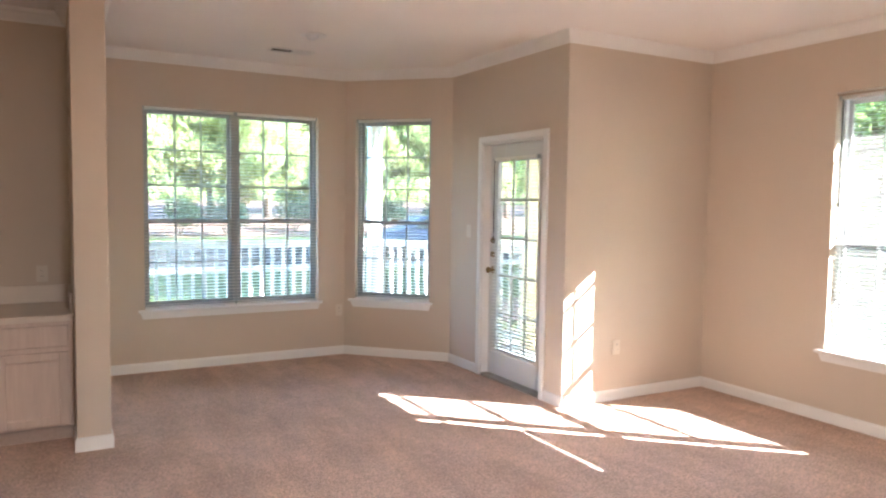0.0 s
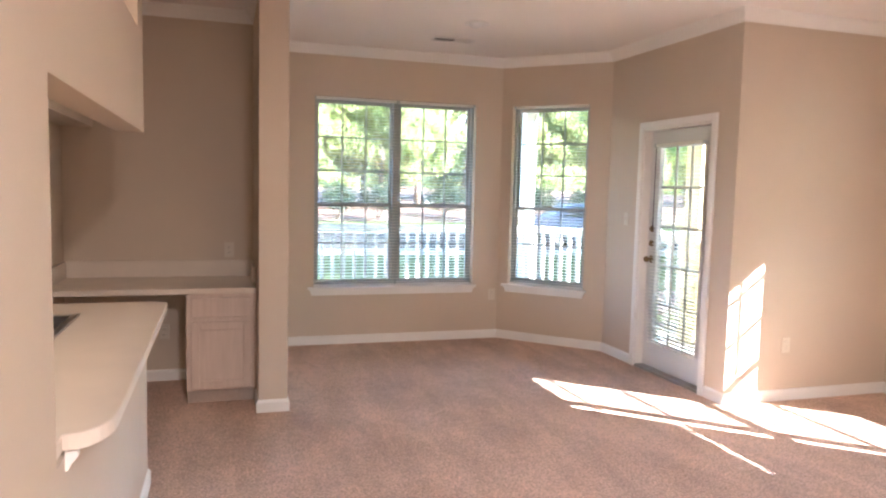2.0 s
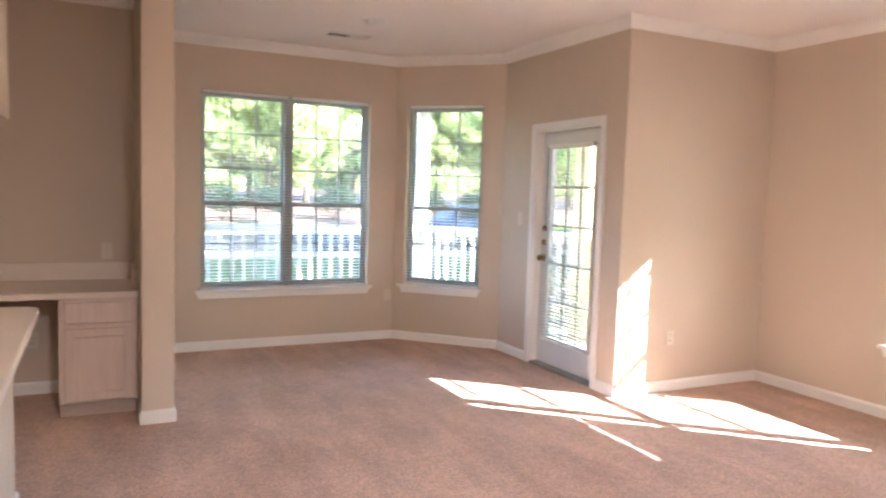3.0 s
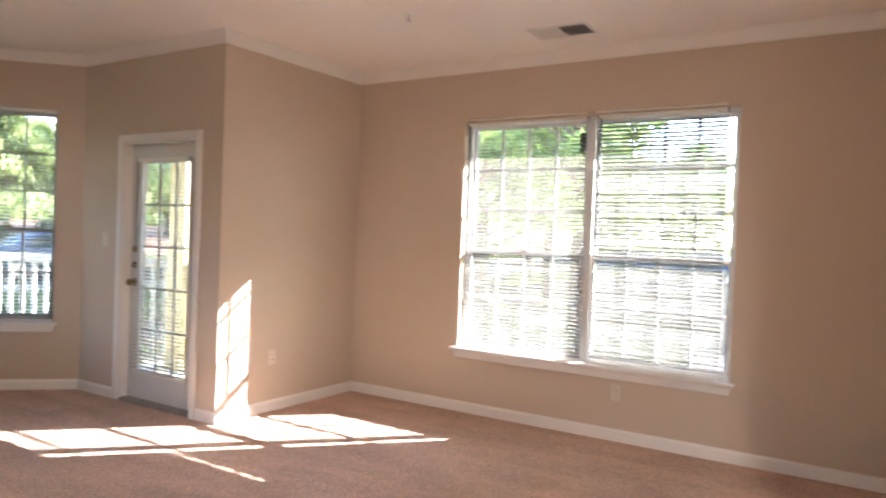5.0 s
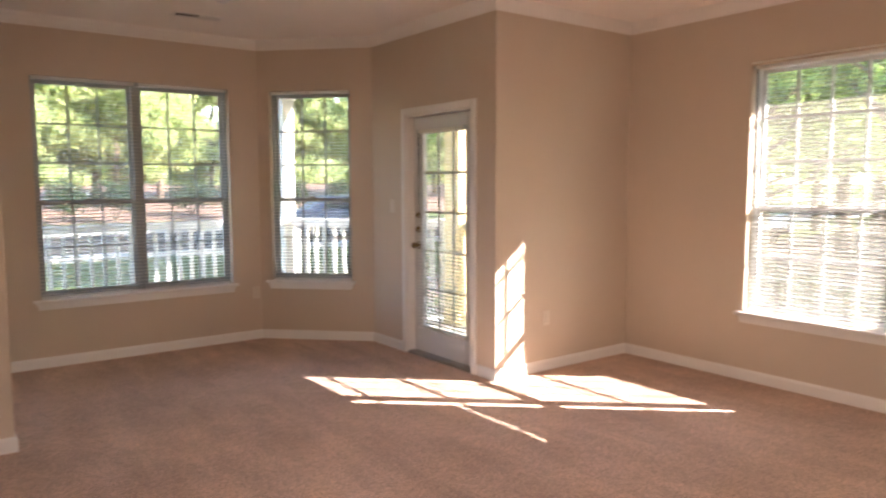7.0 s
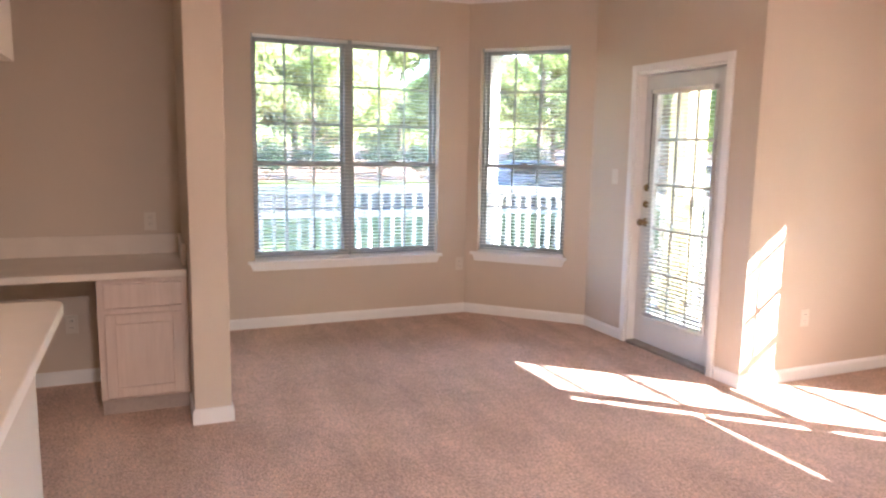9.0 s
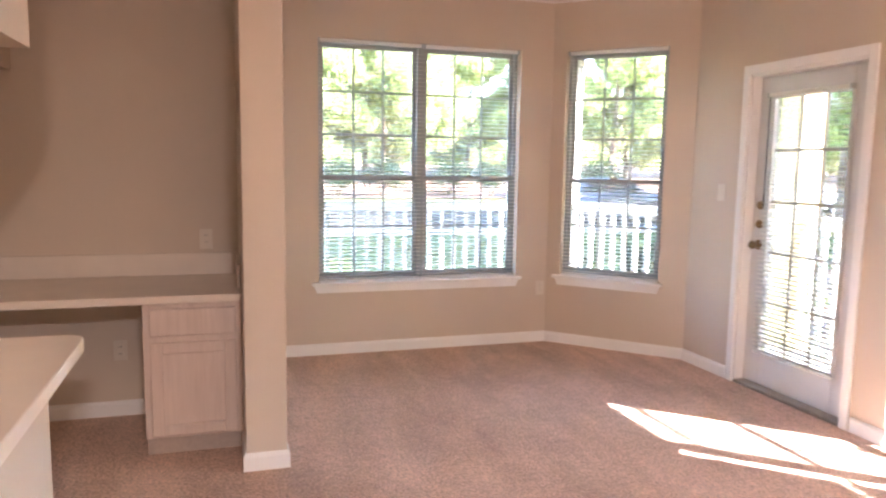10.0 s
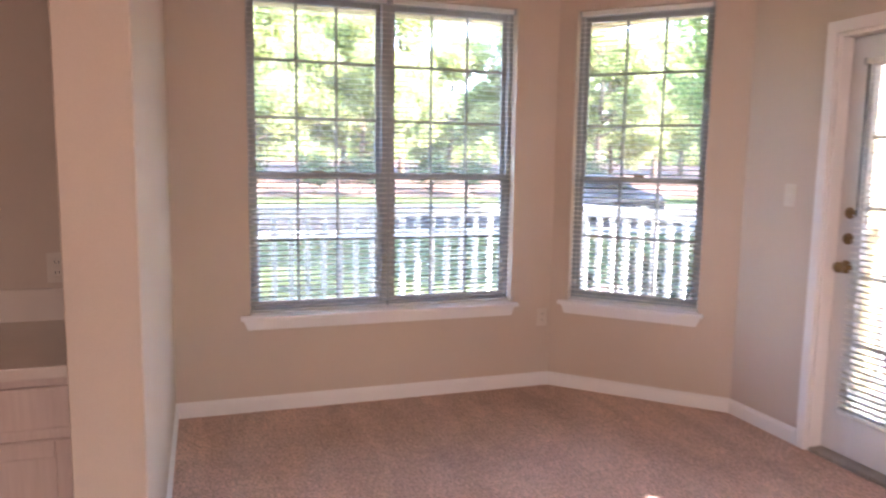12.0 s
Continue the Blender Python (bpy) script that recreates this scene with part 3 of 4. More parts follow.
def vent(at, lx, ly, label):
    """A two-way ceiling register."""
    v = thing("ceiling_vent", at, label, "vent")
    bm = B()
    e = 0.02
    for bx in ((-lx / 2, -lx / 2 + e, -ly / 2, ly / 2), (lx / 2 - e, lx / 2, -ly / 2, ly / 2), (-lx / 2 + e, lx / 2 - e, -ly / 2, -ly / 2 + e), (-lx / 2 + e, lx / 2 - e, ly / 2 - e, ly / 2)):
        box(bm, *bx, -0.008, -0.0005, 0.002)
    part("frame", bm, TRIM, v)
    part("backing", box(B(), -lx / 2 + e, lx / 2 - e, -ly / 2 + e, ly / 2 - e, -0.002, -0.001), OPENING_SHADE, v, "dark plate painted as the duct's shade")
    me = mesh_of("slat", box(B(), -0.009, 0.009, -ly / 2 + e, ly / 2 - e, -0.0006, 0.0006), TRIM)
    n = int((lx - 2 * e) / 0.016)
    for i in range(n):
        x = -lx / 2 + e + (lx - 2 * e) * (i + 0.5) / n
        shared("slat", me, v, pose(x, 0, -0.009, 0, -40 if x < 0 else 40, 0))
    return v


vent(pose(1.60, 5.81, H, 0, 0, 180), 0.38, 0.15, "white two-way ceiling vent above the bay")
vent(pose(4.16, 1.88, H, 0, 0, 90), 0.42, 0.26, "white two-way ceiling vent near the wide window")
# The second light, above the desk, is made up and never seen.
for x, y, label in ((1.585, 5.16, "small white recessed ceiling light, switched off"), (-0.85, 4.35, "made-up white recessed ceiling light above the desk, out of view")):
    lamp = thing("ceiling_light", pose(x, y, H), label, "ceiling light", "recessed lights")
    part("trim_ring", lathe(B(), [(0.086, -0.0005), (0.1, -0.0005), (0.1, -0.003), (0.094, -0.006), (0.086, -0.006)], 32), TRIM, lamp, "", True)
    part("recess", lathe(B(), [(0.086, -0.0008), (0.085, -0.0035), (0.01, -0.004)], 24), RECESS_SHADE, lamp, "flat dark disc painted as the recess's shade")
    part("eyeball", lathe(B(), [(0.052, 0.0), (0.05, -0.012), (0.04, -0.026), (0.022, -0.036), (0.006, -0.039)], 24, pose(-0.02, -0.008, -0.003)), VINYL, lamp, "white tilting eyeball", True)
# Made-up housings above the two fill lamps, out of view.
for x, y, sx, sy, label in ((-1.02, 2.0, 0.26, 1.16, "made-up long white housing over the kitchen fill lamp"), (0.25, -1.45, 0.36, 0.36, "made-up square white housing over the hall fill lamp")):
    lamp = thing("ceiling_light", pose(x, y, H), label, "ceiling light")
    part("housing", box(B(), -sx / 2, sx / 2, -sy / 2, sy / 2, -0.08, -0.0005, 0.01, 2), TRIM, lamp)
spr = thing("fire_sprinkler", pose(3.39, 2.59, H), "small white ceiling fire sprinkler", "sprinkler")
part("escutcheon", lathe(B(), [(0.036, -0.0005), (0.036, -0.004), (0.02, -0.012)], 20), TRIM, spr, "", True)
part("nozzle", cyl(B(), 0.008, (0, 0, -0.012), (0, 0, -0.045), 10), STEEL, spr)
part("deflector", lathe(B(), [(0.018, -0.047), (0.018, -0.049), (0.004, -0.05)], 12), STEEL, spr)

# Unidentified dark rectangle near the mullion, modelled as a plain box.
tag = thing("sash_box", pose(XR, 1.925, 2.14, 0, 0, -90), "small unidentified dark box on the window sash", "sensor")
part("case", box(B(), -0.02, 0.02, 0.062, 0.084, -0.075, 0.075, 0.004, 2), WAND, tag)

# ---- desk nook ----
CX0, CX1, CYF, CYB, CZ = -0.562, -0.102, 4.845, 5.49, 0.765
cab = thing("desk_cabinet", pose(0, 0, 0), "whitewashed oak desk cabinet with a drawer above a door", "cabinet")
bm = B()
box(bm, CX0, CX0 + 0.016, CYF + 0.02, CYB, 0.09, CZ)
box(bm, CX1 - 0.016, CX1, CYF + 0.02, CYB, 0.09, CZ)
box(bm, CX0 + 0.016, CX1 - 0.016, CYB - 0.01, CYB, 0.09, CZ)
box(bm, CX0 + 0.016, CX1 - 0.016, CYF + 0.02, CYB - 0.01, 0.09, 0.105)
part("body", bm, OAK, cab)
bm = B()
fs = 0.035
box(bm, CX0, CX0 + fs, CYF, CYF + 0.02, 0.09, CZ, 0.001)
box(bm, CX1 - fs, CX1, CYF, CYF + 0.02, 0.09, CZ, 0.001)
for z0, z1 in ((0.09, 0.115), (0.565, 0.6), (CZ - 0.03, CZ)):
    box(bm, CX0 + fs, CX1 - fs, CYF + 0.0005, CYF + 0.02, z0, z1, 0.001)
part("face_frame", bm, OAK, cab)
part("drawer_front", box(B(), CX0 + 0.03, CX1 - 0.03, CYF - 0.022, CYF - 0.0005, 0.604, 0.738, 0.008, 2), OAK, cab)
cd = part("cabinet_door", box(B(), CX0 + 0.085, CX1 - 0.085, CYF - 0.006, CYF - 0.0005, 0.145, 0.52, 0.002), OAK, cab, "recessed panel door")
dx0, dx1, dz0, dz1 = CX0 + 0.03, CX1 - 0.03, 0.104, 0.572
part("stile", box(B(), dx0, dx0 + 0.057, CYF - 0.023, CYF - 0.0005, dz0, dz1, 0.009, 3), OAK, cd)
part("stile", box(B(), dx1 - 0.057, dx1, CYF - 0.023, CYF - 0.0005, dz0, dz1, 0.009, 3), OAK, cd)
part("rail", box(B(), dx0 + 0.055, dx1 - 0.055, CYF - 0.0225, CYF - 0.0005, dz1 - 0.057, dz1, 0.009, 3), OAK, cd)
part("rail", box(B(), dx0 + 0.055, dx1 - 0.055, CYF - 0.0225, CYF - 0.0005, dz0, dz0 + 0.057, 0.009, 3), OAK, cd)
part("toe_kick", box(B(), CX0 + 0.004, CX1 - 0.004, CYF + 0.03, CYF + 0.045, 0.0, 0.09), OAK_SHADE, cab)

desk = thing("desk_counter", pose(0, 0, 0), "pale laminate built-in desk top with a backsplash", "countertop")
part("top", box(B(), XN + 0.002, WL - 0.002, 4.815, YN - 0.002, CZ, CZ + 0.038, 0.004, 2), LAMIN, desk)
part("backsplash", box(B(), XN + 0.002, WL - 0.002, YN - 0.022, YN - 0.001, CZ + 0.038, CZ + 0.16, 0.003, 2), LAMIN, desk)
part("side_splash", box(B(), XN + 0.001, XN + 0.02, 4.84, YN - 0.022, CZ + 0.038, CZ + 0.16, 0.003, 2), LAMIN, desk)
part("side_splash", box(B(), WL - 0.02, WL - 0.001, 4.95, YN - 0.022, CZ + 0.038, CZ + 0.16, 0.003, 2), LAMIN, desk)
structure("desk_cleat", box(B(), XN + 0.001, CX0 - 0.001, YN - 0.02, YN - 0.0005, CZ - 0.06, CZ), OAK_SHADE, "wooden cleat under the desk top", "cleat")

# ---- breakfast bar ----
BZ = 0.919
bar = thing("bar_counter", pose(0, 0, 0), "pale laminate breakfast bar top with rounded corners", "countertop")
outline = []
XE, Y0C, Y1C, RC = -0.588, 1.62, 3.585, 0.085
for a in range(0, 91, 15):
    outline.append((XE - 0.06 + 0.06 * math.cos(radians(a)), Y1C - 0.06 + 0.06 * math.sin(radians(a))))
outline += [(-1.42, Y1C), (-1.42, YBJ + 0.005), (XB - 0.001, YBJ + 0.005), (XB - 0.001, Y0C)]
bend = len(outline) - 1
for a in range(-90, 1, 15):
    outline.append((XE - RC + RC * math.cos(radians(a)), Y0C + 1.9 * RC * (1 + math.sin(radians(a)))))
S = (-1.33, -0.93, 2.62, 3.25)
bm = prism(B(), outline, BZ - 0.04, BZ)
top = part("top", bm, LAMIN, bar)
edge = outline[bend:] + outline[:7]                 # the side over the room, from its near end round to its far end
bm = B()
rows = []
for i, p in enumerate(edge):
    d = (Vector(edge[min(i + 1, len(edge) - 1)]) - Vector(edge[max(i - 1, 0)])).normalized()
    q = Vector(p) + Vector((d.y, -d.x)) * 0.0025
    rows.append([bm.verts.new((*v, z)) for v, z in ((p, BZ - 0.039), (q, BZ - 0.039), (q, BZ - 0.002), (p, BZ - 0.002))])
for u, v in zip(rows, rows[1:]):
    for k in range(4):
        bm.faces.new((u[k], v[k], v[(k + 1) % 4], u[(k + 1) % 4]))
bm.faces.new(rows[0]), bm.faces.new(rows[-1][::-1])
bmesh.ops.recalc_face_normals(bm, faces=bm.faces)
part("edge_band", bm, LAMIN, bar, "pale laminate edge strip")
sink = thing("kitchen_sink", pose(0, 0, 0), "stainless steel drop-in sink in the bar top", "sink")
bm = B()
t = 0.03
for x0, x1, y0, y1 in ((S[0], S[0] + t, S[2], S[3]), (S[1] - t, S[1], S[2], S[3]), (S[0] + t, S[1] - t, S[2], S[2] + t), (S[0] + t, S[1] - t, S[3] - t, S[3])):
    box(bm, x0, x1, y0, y1, BZ, BZ + 0.008, 0.002)
part("rim", bm, STEEL, sink)
# No hollow bowl: a flat plate painted dark for its shade.
part("bowl", box(B(), S[0] + t, S[1] - t, S[2] + t, S[3] - t, BZ + 0.0005, BZ + 0.0025), OPENING_SHADE, sink, "flat dark plate painted as the bowl's shade")
tap = thing("kitchen_faucet", pose(-1.11, 3.31, BZ), "chrome kitchen faucet beside the sink", "faucet")
part("base", lathe(B(), [(0.028, 0.0), (0.028, 0.01), (0.018, 0.02), (0.016, 0.07), (0.012, 0.08)], 16), STEEL, tap, "", True)
part("spout", cyl(B(), 0.011, (0, 0, 0.06), (-0.05, -0.2, 0.14), 10), STEEL, tap, "", True)
part("lever", cyl(B(), 0.006, (0, 0, 0.075), (0.05, 0.03, 0.11), 8), STEEL, tap)
unit = thing("kitchen_cabinet", pose(0, 0, 0), "whitewashed oak kitchen base unit under the bar", "cabinet")
part("body", box(B(), -1.4, XB - TB - 0.002, YBJ + 0.01, YBE - 0.005, 0.09, BZ - 0.04), OAK, unit)
part("toe_kick", box(B(), -1.34, XB - TB - 0.002, YBJ + 0.01, YBE - 0.005, 0.0, 0.09), OAK_SHADE, unit)
for y in (1.645,):
    br = thing("bar_bracket", pose(XB, y, 0), "small white bracket under the bar top", "bracket")
    bm = B()
    prof = [(0.0, 0.822), (0.007, 0.824), (0.014, 0.838), (0.03, 0.858), (0.03, BZ - 0.041), (0.0, BZ - 0.041)]
    lo = [bm.verts.new((x, -0.009, z)) for x, z in prof]
    hi = [bm.verts.new((x, 0.009, z)) for x, z in prof]
    bm.faces.new(lo), bm.faces.new(hi[::-1])
    for i in range(len(prof)):
        j = (i + 1) % len(prof)
        bm.faces.new((lo[i], hi[i], hi[j], lo[j]))
    bmesh.ops.recalc_face_normals(bm, faces=bm.faces)
    part("arm", bm, TRIM, br)

# ---- roof and porch ----
# Out of view; the east eave is an assumed sun block.
structure("roof", prism(B(), [(-3.6, -3.4), (5.95, -3.4), (5.95, 4.1), (4.95, 4.1), (4.95, 6.0), (3.4, 8.35), (-3.6, 8.35)], 2.93, 3.1), ROOF, "unseen shingled roof slab, east eave sized to cut off the sun", "roof")
structure("porch_ceiling", prism(B(), [(-3.4, 6.75), (2.45, 6.75), (3.4, 5.8), (3.4, 4.2), (4.85, 4.2), (4.85, 5.95), (3.35, 8.25), (-3.4, 8.25)], 2.86, 2.9), CREAM, "cream painted porch ceiling", "ceiling")
PA, PB = Vector((3.32, 8.0, 0)), Vector((4.40, 6.02, 0))
structure("porch_floor", prism(B(), [(-3.4, 6.68), (2.4, 6.68), (3.31, 5.78), (3.31, 4.17), (4.75, 4.17), (4.75, 6.0), (3.5, 8.2), (-3.4, 8.2)], -0.35, -0.03), DECK, "pale concrete porch floor", "porch floor")


def beam(name, p, q, w, z0, z1, mat, label, category):
    d = q - p
    bm = box(B(), 0, d.length, -w / 2, w / 2, z0, z1, 0.004)
    ob = structure(name, bm, mat, label, category)
    ob.matrix_basis = Matrix.Translation(p) @ pose(0, 0, 0, 0, 0, math.degrees(math.atan2(d.y, d.x)))
    return ob


beam("porch_beam", Vector((-3.3, 8.0, 0)), PA, 0.16, 2.55, 2.858, CREAM, "cream painted porch beam", "beam")
beam("porch_beam", PA, PB, 0.16, 2.55, 2.857, CREAM, "cream painted porch beam", "beam")
beam("porch_beam", PB, Vector((4.40, 4.2, 0)), 0.16, 2.55, 2.856, CREAM, "cream painted porch beam", "beam")


def column(at, w, mat, label):
    c = thing("porch_column", at, label, "column")
    part("shaft", box(B(), -w / 2, w / 2, -w / 2, w / 2, -0.03, 2.55, 0.008), mat, c)
    part("base_trim", box(B(), -w / 2 - 0.012, w / 2 + 0.012, -w / 2 - 0.012, w / 2 + 0.012, -0.029, 0.1, 0.006), mat, c)
    part("cap_trim", box(B(), -w / 2 - 0.012, w / 2 + 0.012, -w / 2 - 0.012, w / 2 + 0.012, 2.45, 2.549, 0.006), mat, c)


column(pose(PA.x, PA.y, 0), 0.14, WHITEX, "square white porch column at the railing corner")
column(pose(PB.x, PB.y, 0), 0.24, CREAM, "square cream porch column outside the door")
column(pose(-0.9, 8.0, 0), 0.14, WHITEX, "square white porch column beside the railing")
bal = mesh_of("baluster", box(B(), -0.019, 0.019, -0.019, 0.019, 0.08, 0.99, 0.003), WHITEX)


def railing(p, q, label):
    d = q - p
    r = thing("porch_railing", Matrix.Translation(p) @ pose(0, 0, 0, 0, 0, math.degrees(math.atan2(d.y, d.x))), label, "railing", "porch railings")
    part("top_rail", box(B(), 0, d.length, -0.045, 0.045, 0.99, 1.075, 0.006), WHITEX, r)
    part("bottom_rail", box(B(), 0, d.length, -0.03, 0.03, 0.03, 0.08, 0.004), WHITEX, r)
    n = max(2, round(d.length / 0.125))
    for i in range(n):
        shared("baluster", bal, r, pose(d.length * (i + 0.5) / n, 0, 0))
    for s in (0.3, d.length - 0.3):
        part("foot", box(B(), s - 0.03, s + 0.03, -0.025, 0.025, -0.03, 0.03), WHITEX, r)


railing(Vector((-0.82, 8.0, 0)), PA - Vector((0.08, 0, 0)), "white wooden porch railing with square balusters")
dn = (PB - PA).normalized()
railing(PA + dn * 0.08, PB - dn * 0.14, "white slanted porch railing with square balusters")
railing(PB - Vector((0, 0.13, 0)), Vector((PB.x, 4.2, 0)), "white porch railing running to the house")

# ---- grounds ----
GZ = -0.36
structure("ground", box(B(), -900, 900, -900, 900, GZ - 0.5, GZ), GRASS, "mown lawn reaching the distance", "lawn")


def strip(name, p, q, w, z, mat, label, category):
    d = Vector((*q, 0)) - Vector((*p, 0))
    ob = structure(name, box(B(), 0, d.length, -w / 2, w / 2, GZ - 0.3, z), mat, label, category)
    ob.matrix_basis = Matrix.Translation((*p, 0)) @ pose(0, 0, 0, 0, 0, math.degrees(math.atan2(d.y, d.x)))
    return ob


strip("road", (-60, 27.0), (70, 20.0), 9.0, GZ + 0.012, ASPH, "grey asphalt drive", "road")
strip("kerb", (-60, 31.7), (70, 24.7), 0.2, GZ + 0.14, CONC, "pale concrete kerb", "kerb")
strip("kerb", (-60, 22.3), (70, 15.3), 0.2, GZ + 0.14, CONC, "pale concrete kerb", "kerb")
strip("mulch_bed", (-30, 10.6), (20, 10.2), 2.2, GZ + 0.03, STRAW, "red pine straw bed along the porch", "mulch")
strip("mulch_bed", (8.6, -12), (8.6, 8.5), 6.0, GZ + 0.03, STRAW, "brown pine straw bed outside the wide window", "mulch")
strip("parking", (29, -40), (29, 12), 34, GZ + 0.013, ASPH, "asphalt parking area", "parking")


def bank():
    """A pine-straw bank that rises behind the lawn."""
    bm = B()
    nx, ny = 60, 10
    grid = []
    for j in range(ny + 1):
        row = []
        for i in range(nx + 1):
            x = -70 + 150 * i / nx
            y = 36 + 34 * j / ny - 0.05 * x
            z = GZ - 0.05 + 1.9 * (j / ny) ** 0.8 + 0.15 * noise.noise(Vector((x * 0.2, y * 0.2, 0)))
            row.append(bm.verts.new((x, y, z if j else GZ - 0.2)))
        grid.append(row)
    for j in range(ny):
        for i in range(nx):
            bm.faces.new((grid[j][i], grid[j][i + 1], grid[j + 1][i + 1], grid[j + 1][i]))
    structure("bank", bm, STRAW, "red pine straw bank under trees", "bank", True)


bank()


def leaves(bm, centre, radii, count, size, rnd):
    """Small leaf blades scattered through a clump."""
    for _ in range(count):
        d = Vector((rnd.gauss(0, 1), rnd.gauss(0, 1), rnd.gauss(0, 1))).normalized() * rnd.uniform(0.45, 1.0)
        p = Vector(centre) + Vector((d.x * radii[0], d.y * radii[1], d.z * radii[2]))
        s = size * rnd.uniform(0.6, 1.3)
        q = Euler((rnd.uniform(0, 6.3), rnd.uniform(0, 6.3), rnd.uniform(0, 6.3))).to_matrix()
        bm.faces.new([bm.verts.new(p + q @ Vector(c)) for c in ((-s, 0, 0), (0, -s * 0.45, s * 0.1), (s, 0, 0), (0, s * 0.45, s * 0.1))])


def tree(at, height, spread, trunk_r, mat, label, seed, clear=0.3, leaf=0.16, count=60):
    rnd = random.Random(seed)
    t = thing("tree", at, label, "tree", "trees round the house")
    bm = B()
    pts = [Vector((rnd.uniform(-0.1, 0.1) * k, rnd.uniform(-0.1, 0.1) * k, height * 0.85 * k / 5)) for k in range(6)]
    for k in range(5):
        cyl(bm, trunk_r * (1 - k / 6), pts[k], pts[k + 1], 8, trunk_r * (1 - (k + 1) / 6))
    crown = B()
    for i in range(16):
        h = height * rnd.uniform(clear, 0.82)
        a = rnd.uniform(0, 6.28)
        reach = spread * rnd.uniform(0.45, 1.0) * (1.15 - 0.5 * h / height)
        base = Vector((0, 0, h * 0.85))
        tip = Vector((math.cos(a) * reach, math.sin(a) * reach, h + reach * 0.35))
        cyl(bm, trunk_r * 0.28, base, tip, 5, trunk_r * 0.06)
        for f in (0.55, 0.8, 1.0):
            c = base.lerp(tip, f) + Vector((rnd.uniform(-0.3, 0.3), rnd.uniform(-0.3, 0.3), rnd.uniform(0, 0.4)))
            r = spread * rnd.uniform(0.2, 0.34)
            leaves(crown, c, (r, r, r * 0.7), count, leaf, rnd)
    leaves(crown, (0, 0, height * 0.88), (spread * 0.4, spread * 0.4, height * 0.14), count * 3, leaf, rnd)
    part("trunk", bm, BARK, t, "", True)
    part("crown", crown, mat, t)
    return t


kinds = [
    tree(pose(-8, 42, 0), 11, 4.2, 0.22, LEAF, "tall spring-green broadleaf tree on the bank", 1, 0.14, 0.19, 300),
    tree(pose(2, 45, 0), 13, 4.6, 0.25, LEAF, "tall spring-green broadleaf tree on the bank", 2, 0.16, 0.19, 300),
    tree(pose(9, 43, 0), 10, 4.0, 0.2, LEAF, "tall spring-green broadleaf tree on the bank", 3, 0.12, 0.19, 300),
]
rnd = random.Random(7)
for i in range(27):
    x, y = -40 + 4.0 * i + rnd.uniform(-1.5, 1.5), 42 + rnd.uniform(-2, 14) - 0.05 * (-40 + 4.0 * i)
    copy_thing(kinds[i % 3], pose(x, y, GZ + 0.4, 0, 0, rnd.uniform(0, 360)) @ Matrix.Scale(1, 4))
bm = B()
wr = random.Random(21)
for i in range(260):
    x = -90 + 0.8 * i + wr.uniform(-1, 1)
    leaves(bm, (x, 74 + wr.uniform(-6, 8) - 0.05 * x, wr.uniform(0.5, 6)), (4.5, 3, 2.8), 300, 0.5, wr)
tagged(new("far_woods", mesh_of("far_woods", bm, LEAF)), "green spring woods along the distance", "woods", kind="stuff")
bm = B()
for i in range(70):
    y = -60 + 2.0 * i + wr.uniform(-1, 1)
    leaves(bm, (62 + wr.uniform(-4, 8), y, wr.uniform(0.5, 6)), (3, 4.5, 2.6), 120, 0.5, wr)
tagged(new("far_woods", mesh_of("far_woods", bm, LEAF3)), "green woods beyond the parking area, darkened for backlight", "woods", kind="stuff")
side = tree(pose(12.0, 7.6, GZ), 8.0, 3.2, 0.2, LEAF3, "green broadleaf tree; copies at negative y unseen, blocking sky", 11, 0.16, 0.14, 130)
# The copy at negative y is out of view, added to block sky.
for x, y, a in ((10.6, 8.9, 60), (14.5, 9.5, 200), (14.0, 8.0, 20), (17.5, 12.0, 120), (16.0, 16.5, 80), (22, -11.5, 10), (36, 16, 150), (38, 14, 30), (30, 25, 300), (22, 16, 140), (27, 13, 70), (15.8, 20.0, 50), (17, 7.6, 95), (16.5, 13.5, 185), (20, 12.8, 275), (21, 8.5, 40)):
    copy_thing(side, pose(x, y, GZ, 0, 0, a))
# Copies at negative y are unseen, added to cut low sky light.
for x, y, a, k in ((42, 9.8, 130, 0.95), (19.5, -6.5, 30, 1.2), (19, -10.5, 100, 1.2), (17, -13.5, 170, 1.25), (14.5, -15.5, 220, 1.2), (11.8, -17, 290, 1.25), (9, -18.5, 310, 1.2)):
    copy_thing(side, pose(x, y, GZ, 0, 0, a) @ Matrix.Scale(k, 4))
slim = tree(pose(9.6, 3.95, GZ), 6.5, 1.5, 0.13, LEAF3, "slender dark-trunked tree outside the wide window", 15, 0.42, 0.11, 60)


def shrub(at, r, mat, seed, label):
    rnd = random.Random(seed)
    s = thing("shrub", at, label, "shrub", "shrubs")
    bm = B()
    for i in range(7):
        a = 0.9 * i
        cyl(bm, 0.03, (0, 0, 0), (r * 0.5 * math.cos(a), r * 0.5 * math.sin(a), r), 5, 0.008)
    part("stems", bm, BARK, s)
    bm = B()
    for i in range(12):
        leaves(bm, (rnd.uniform(-0.6, 0.6) * r, rnd.uniform(-0.6, 0.6) * r, r * rnd.uniform(0.4, 1.2)), (r * 0.45, r * 0.45, r * 0.4), 130, 0.09, rnd)
    part("foliage", bm, mat, s)
    return s


sh = shrub(pose(-4, 36.5, GZ), 1.3, LEAF2, 5, "evergreen shrub on the bank, darkened for shade")
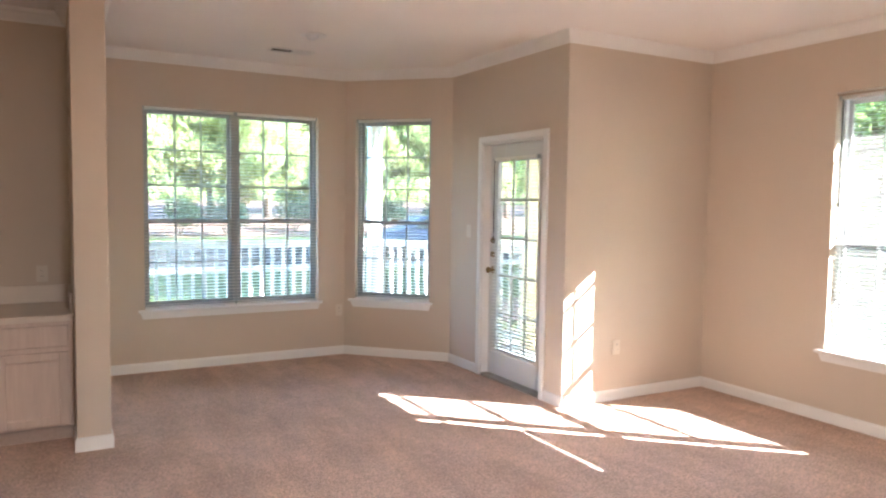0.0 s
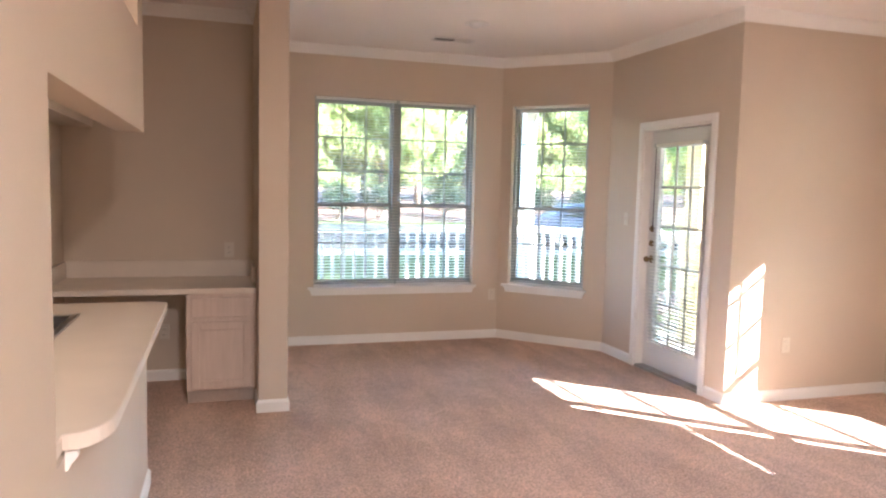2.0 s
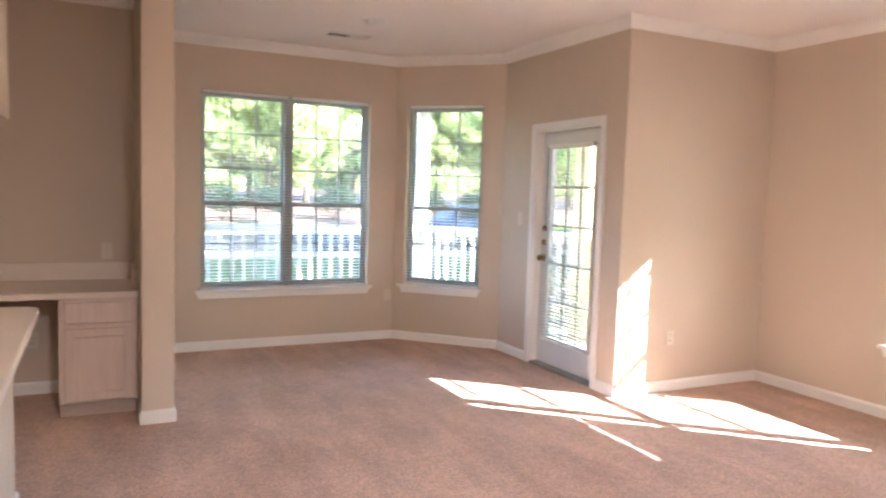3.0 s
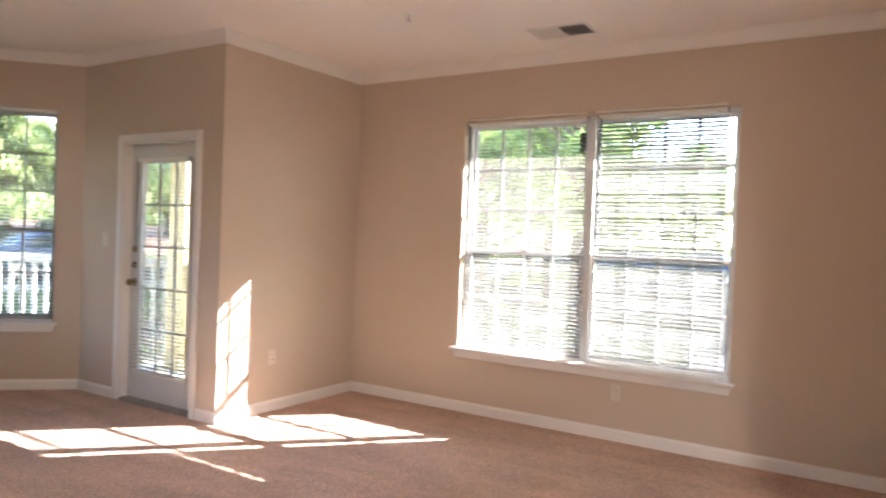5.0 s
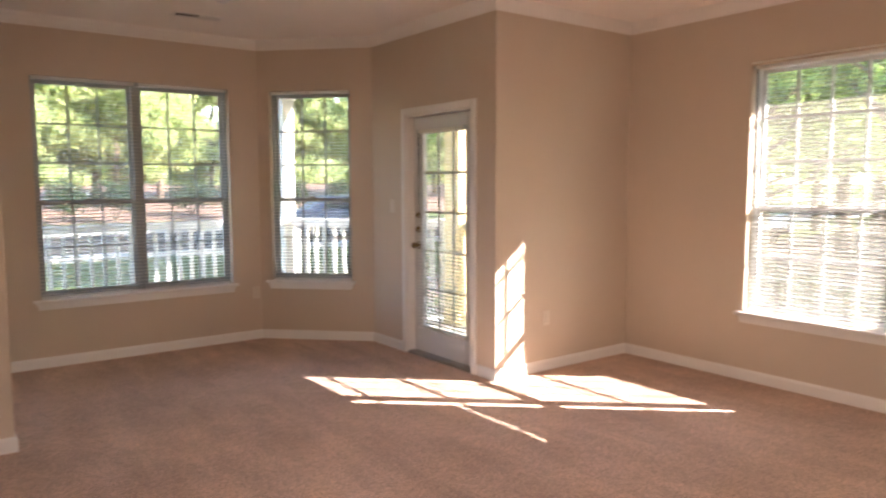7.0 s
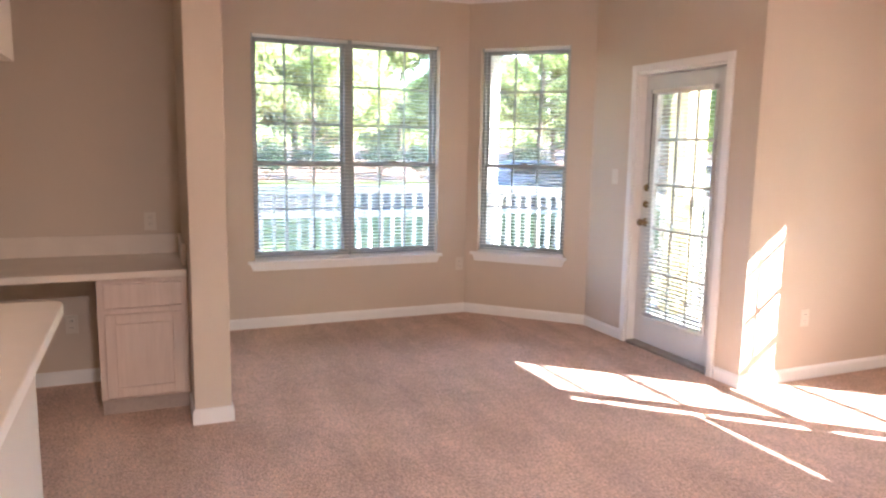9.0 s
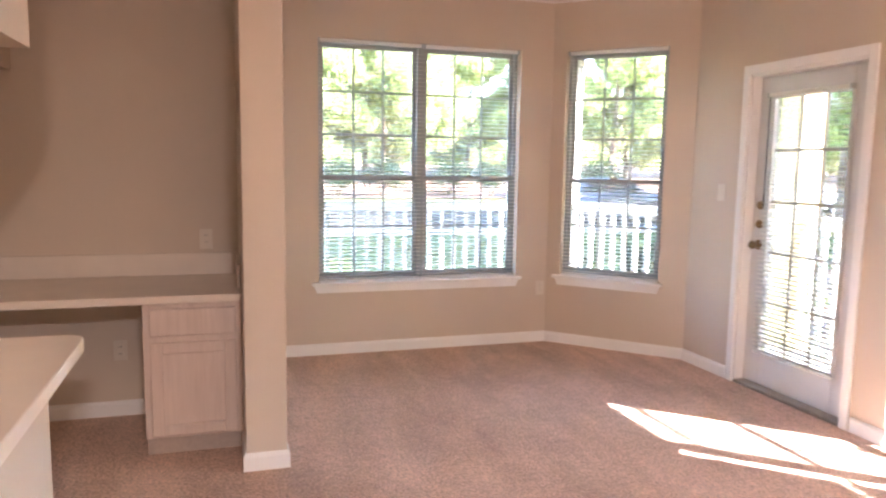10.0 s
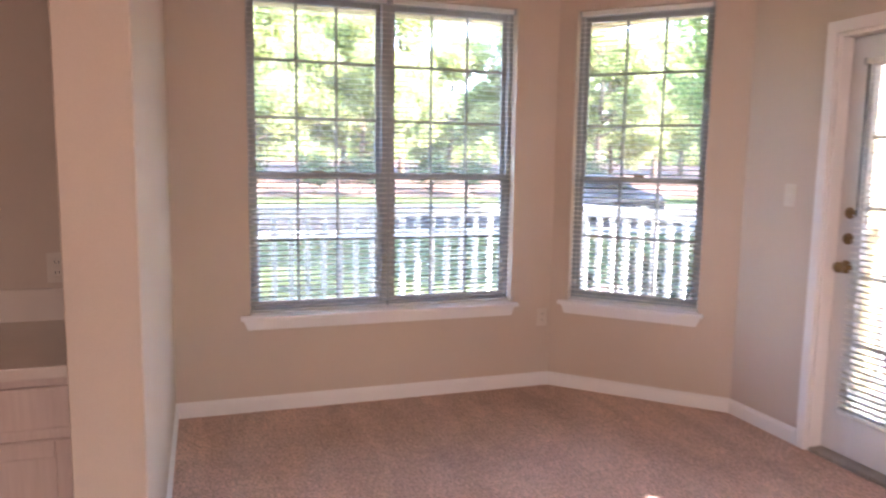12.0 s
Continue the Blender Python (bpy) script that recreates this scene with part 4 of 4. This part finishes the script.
for i in range(12):
    copy_thing(sh, pose(-14 + 3.1 * i + rnd.uniform(-1, 1), 37.5 + rnd.uniform(-0.6, 2) - 0.05 * (3.1 * i), GZ + 0.1, 0, 0, 50 * i))
low = shrub(pose(7.2, 3.2, GZ), 0.5, LEAF2, 6, "low green shrub outside the wide window")
for x, y in ((7.1, 2.3), (7.6, 4.3), (8.2, 4.9), (5.6, 9.6), (4.3, 10.2)):
    copy_thing(low, pose(x, y, GZ, 0, 0, 70 * x))


def car(at, paint, label):
    c = thing("car", at, label, "car", "parked cars")
    bm = B()
    prof = [(-2.2, 0.35), (-2.25, 0.7), (-2.05, 0.92), (-1.35, 0.98), (-0.75, 1.42), (0.55, 1.45), (1.25, 1.0), (2.1, 0.85), (2.25, 0.6), (2.2, 0.35)]
    lo = [bm.verts.new((x, -0.85 + (0.13 if z > 1.1 else 0), z)) for x, z in prof]
    hi = [bm.verts.new((x, 0.85 - (0.13 if z > 1.1 else 0), z)) for x, z in prof]
    bm.faces.new(lo), bm.faces.new(hi[::-1])
    for i in range(len(prof)):
        j = (i + 1) % len(prof)
        bm.faces.new((lo[i], hi[i], hi[j], lo[j]))
    bmesh.ops.recalc_face_normals(bm, faces=bm.faces)
    bmesh.ops.bevel(bm, geom=list(bm.edges), offset=0.05, segments=2, affect="EDGES")
    part("body", bm, paint, c, "", True)
    for s in (-1, 1):
        bm = B()
        outl = [(-1.15, 1.0), (-0.72, 1.34), (0.5, 1.37), (1.0, 1.03)]
        ring = [[bm.verts.new((x, s * y - s * (0.11 if z > 1.1 else 0), z)) for x, z in outl] for y in (0.84, 0.868)]
        bm.faces.new(ring[0]), bm.faces.new(ring[1][::-1])
        for i in range(4):
            bm.faces.new((ring[0][i], ring[1][i], ring[1][(i + 1) % 4], ring[0][(i + 1) % 4]))
        bmesh.ops.recalc_face_normals(bm, faces=bm.faces)
        part("side_window", bm, CARGLASS, c)
        for x in (-1.4, 1.4):
            w = part("wheel", cyl(B(), 0.32, (x, s * 0.68, 0.32), (x, s * 0.88, 0.32), 20), RUBBER, c)
            part("rim", cyl(B(), 0.19, (x, s * 0.87, 0.32), (x, s * 0.89, 0.32), 16), STEEL, w)
    return c


car(pose(19.5, 12.6, GZ, 0, 0, 80), CARP, "dark blue parked car on the asphalt")
car(pose(33.5, 10.8, GZ, 0, 0, 92), CARP, "dark blue parked car on the asphalt")
car(pose(33.5, 7.4, GZ, 0, 0, 88), CARP, "dark blue parked car on the asphalt")
car(pose(12.0, 22.5, GZ, 0, 0, -4), CARP, "dark blue parked car on the drive")
car(pose(19.5, 22.3, GZ, 0, 0, -2), CARW, "white parked car on the drive")
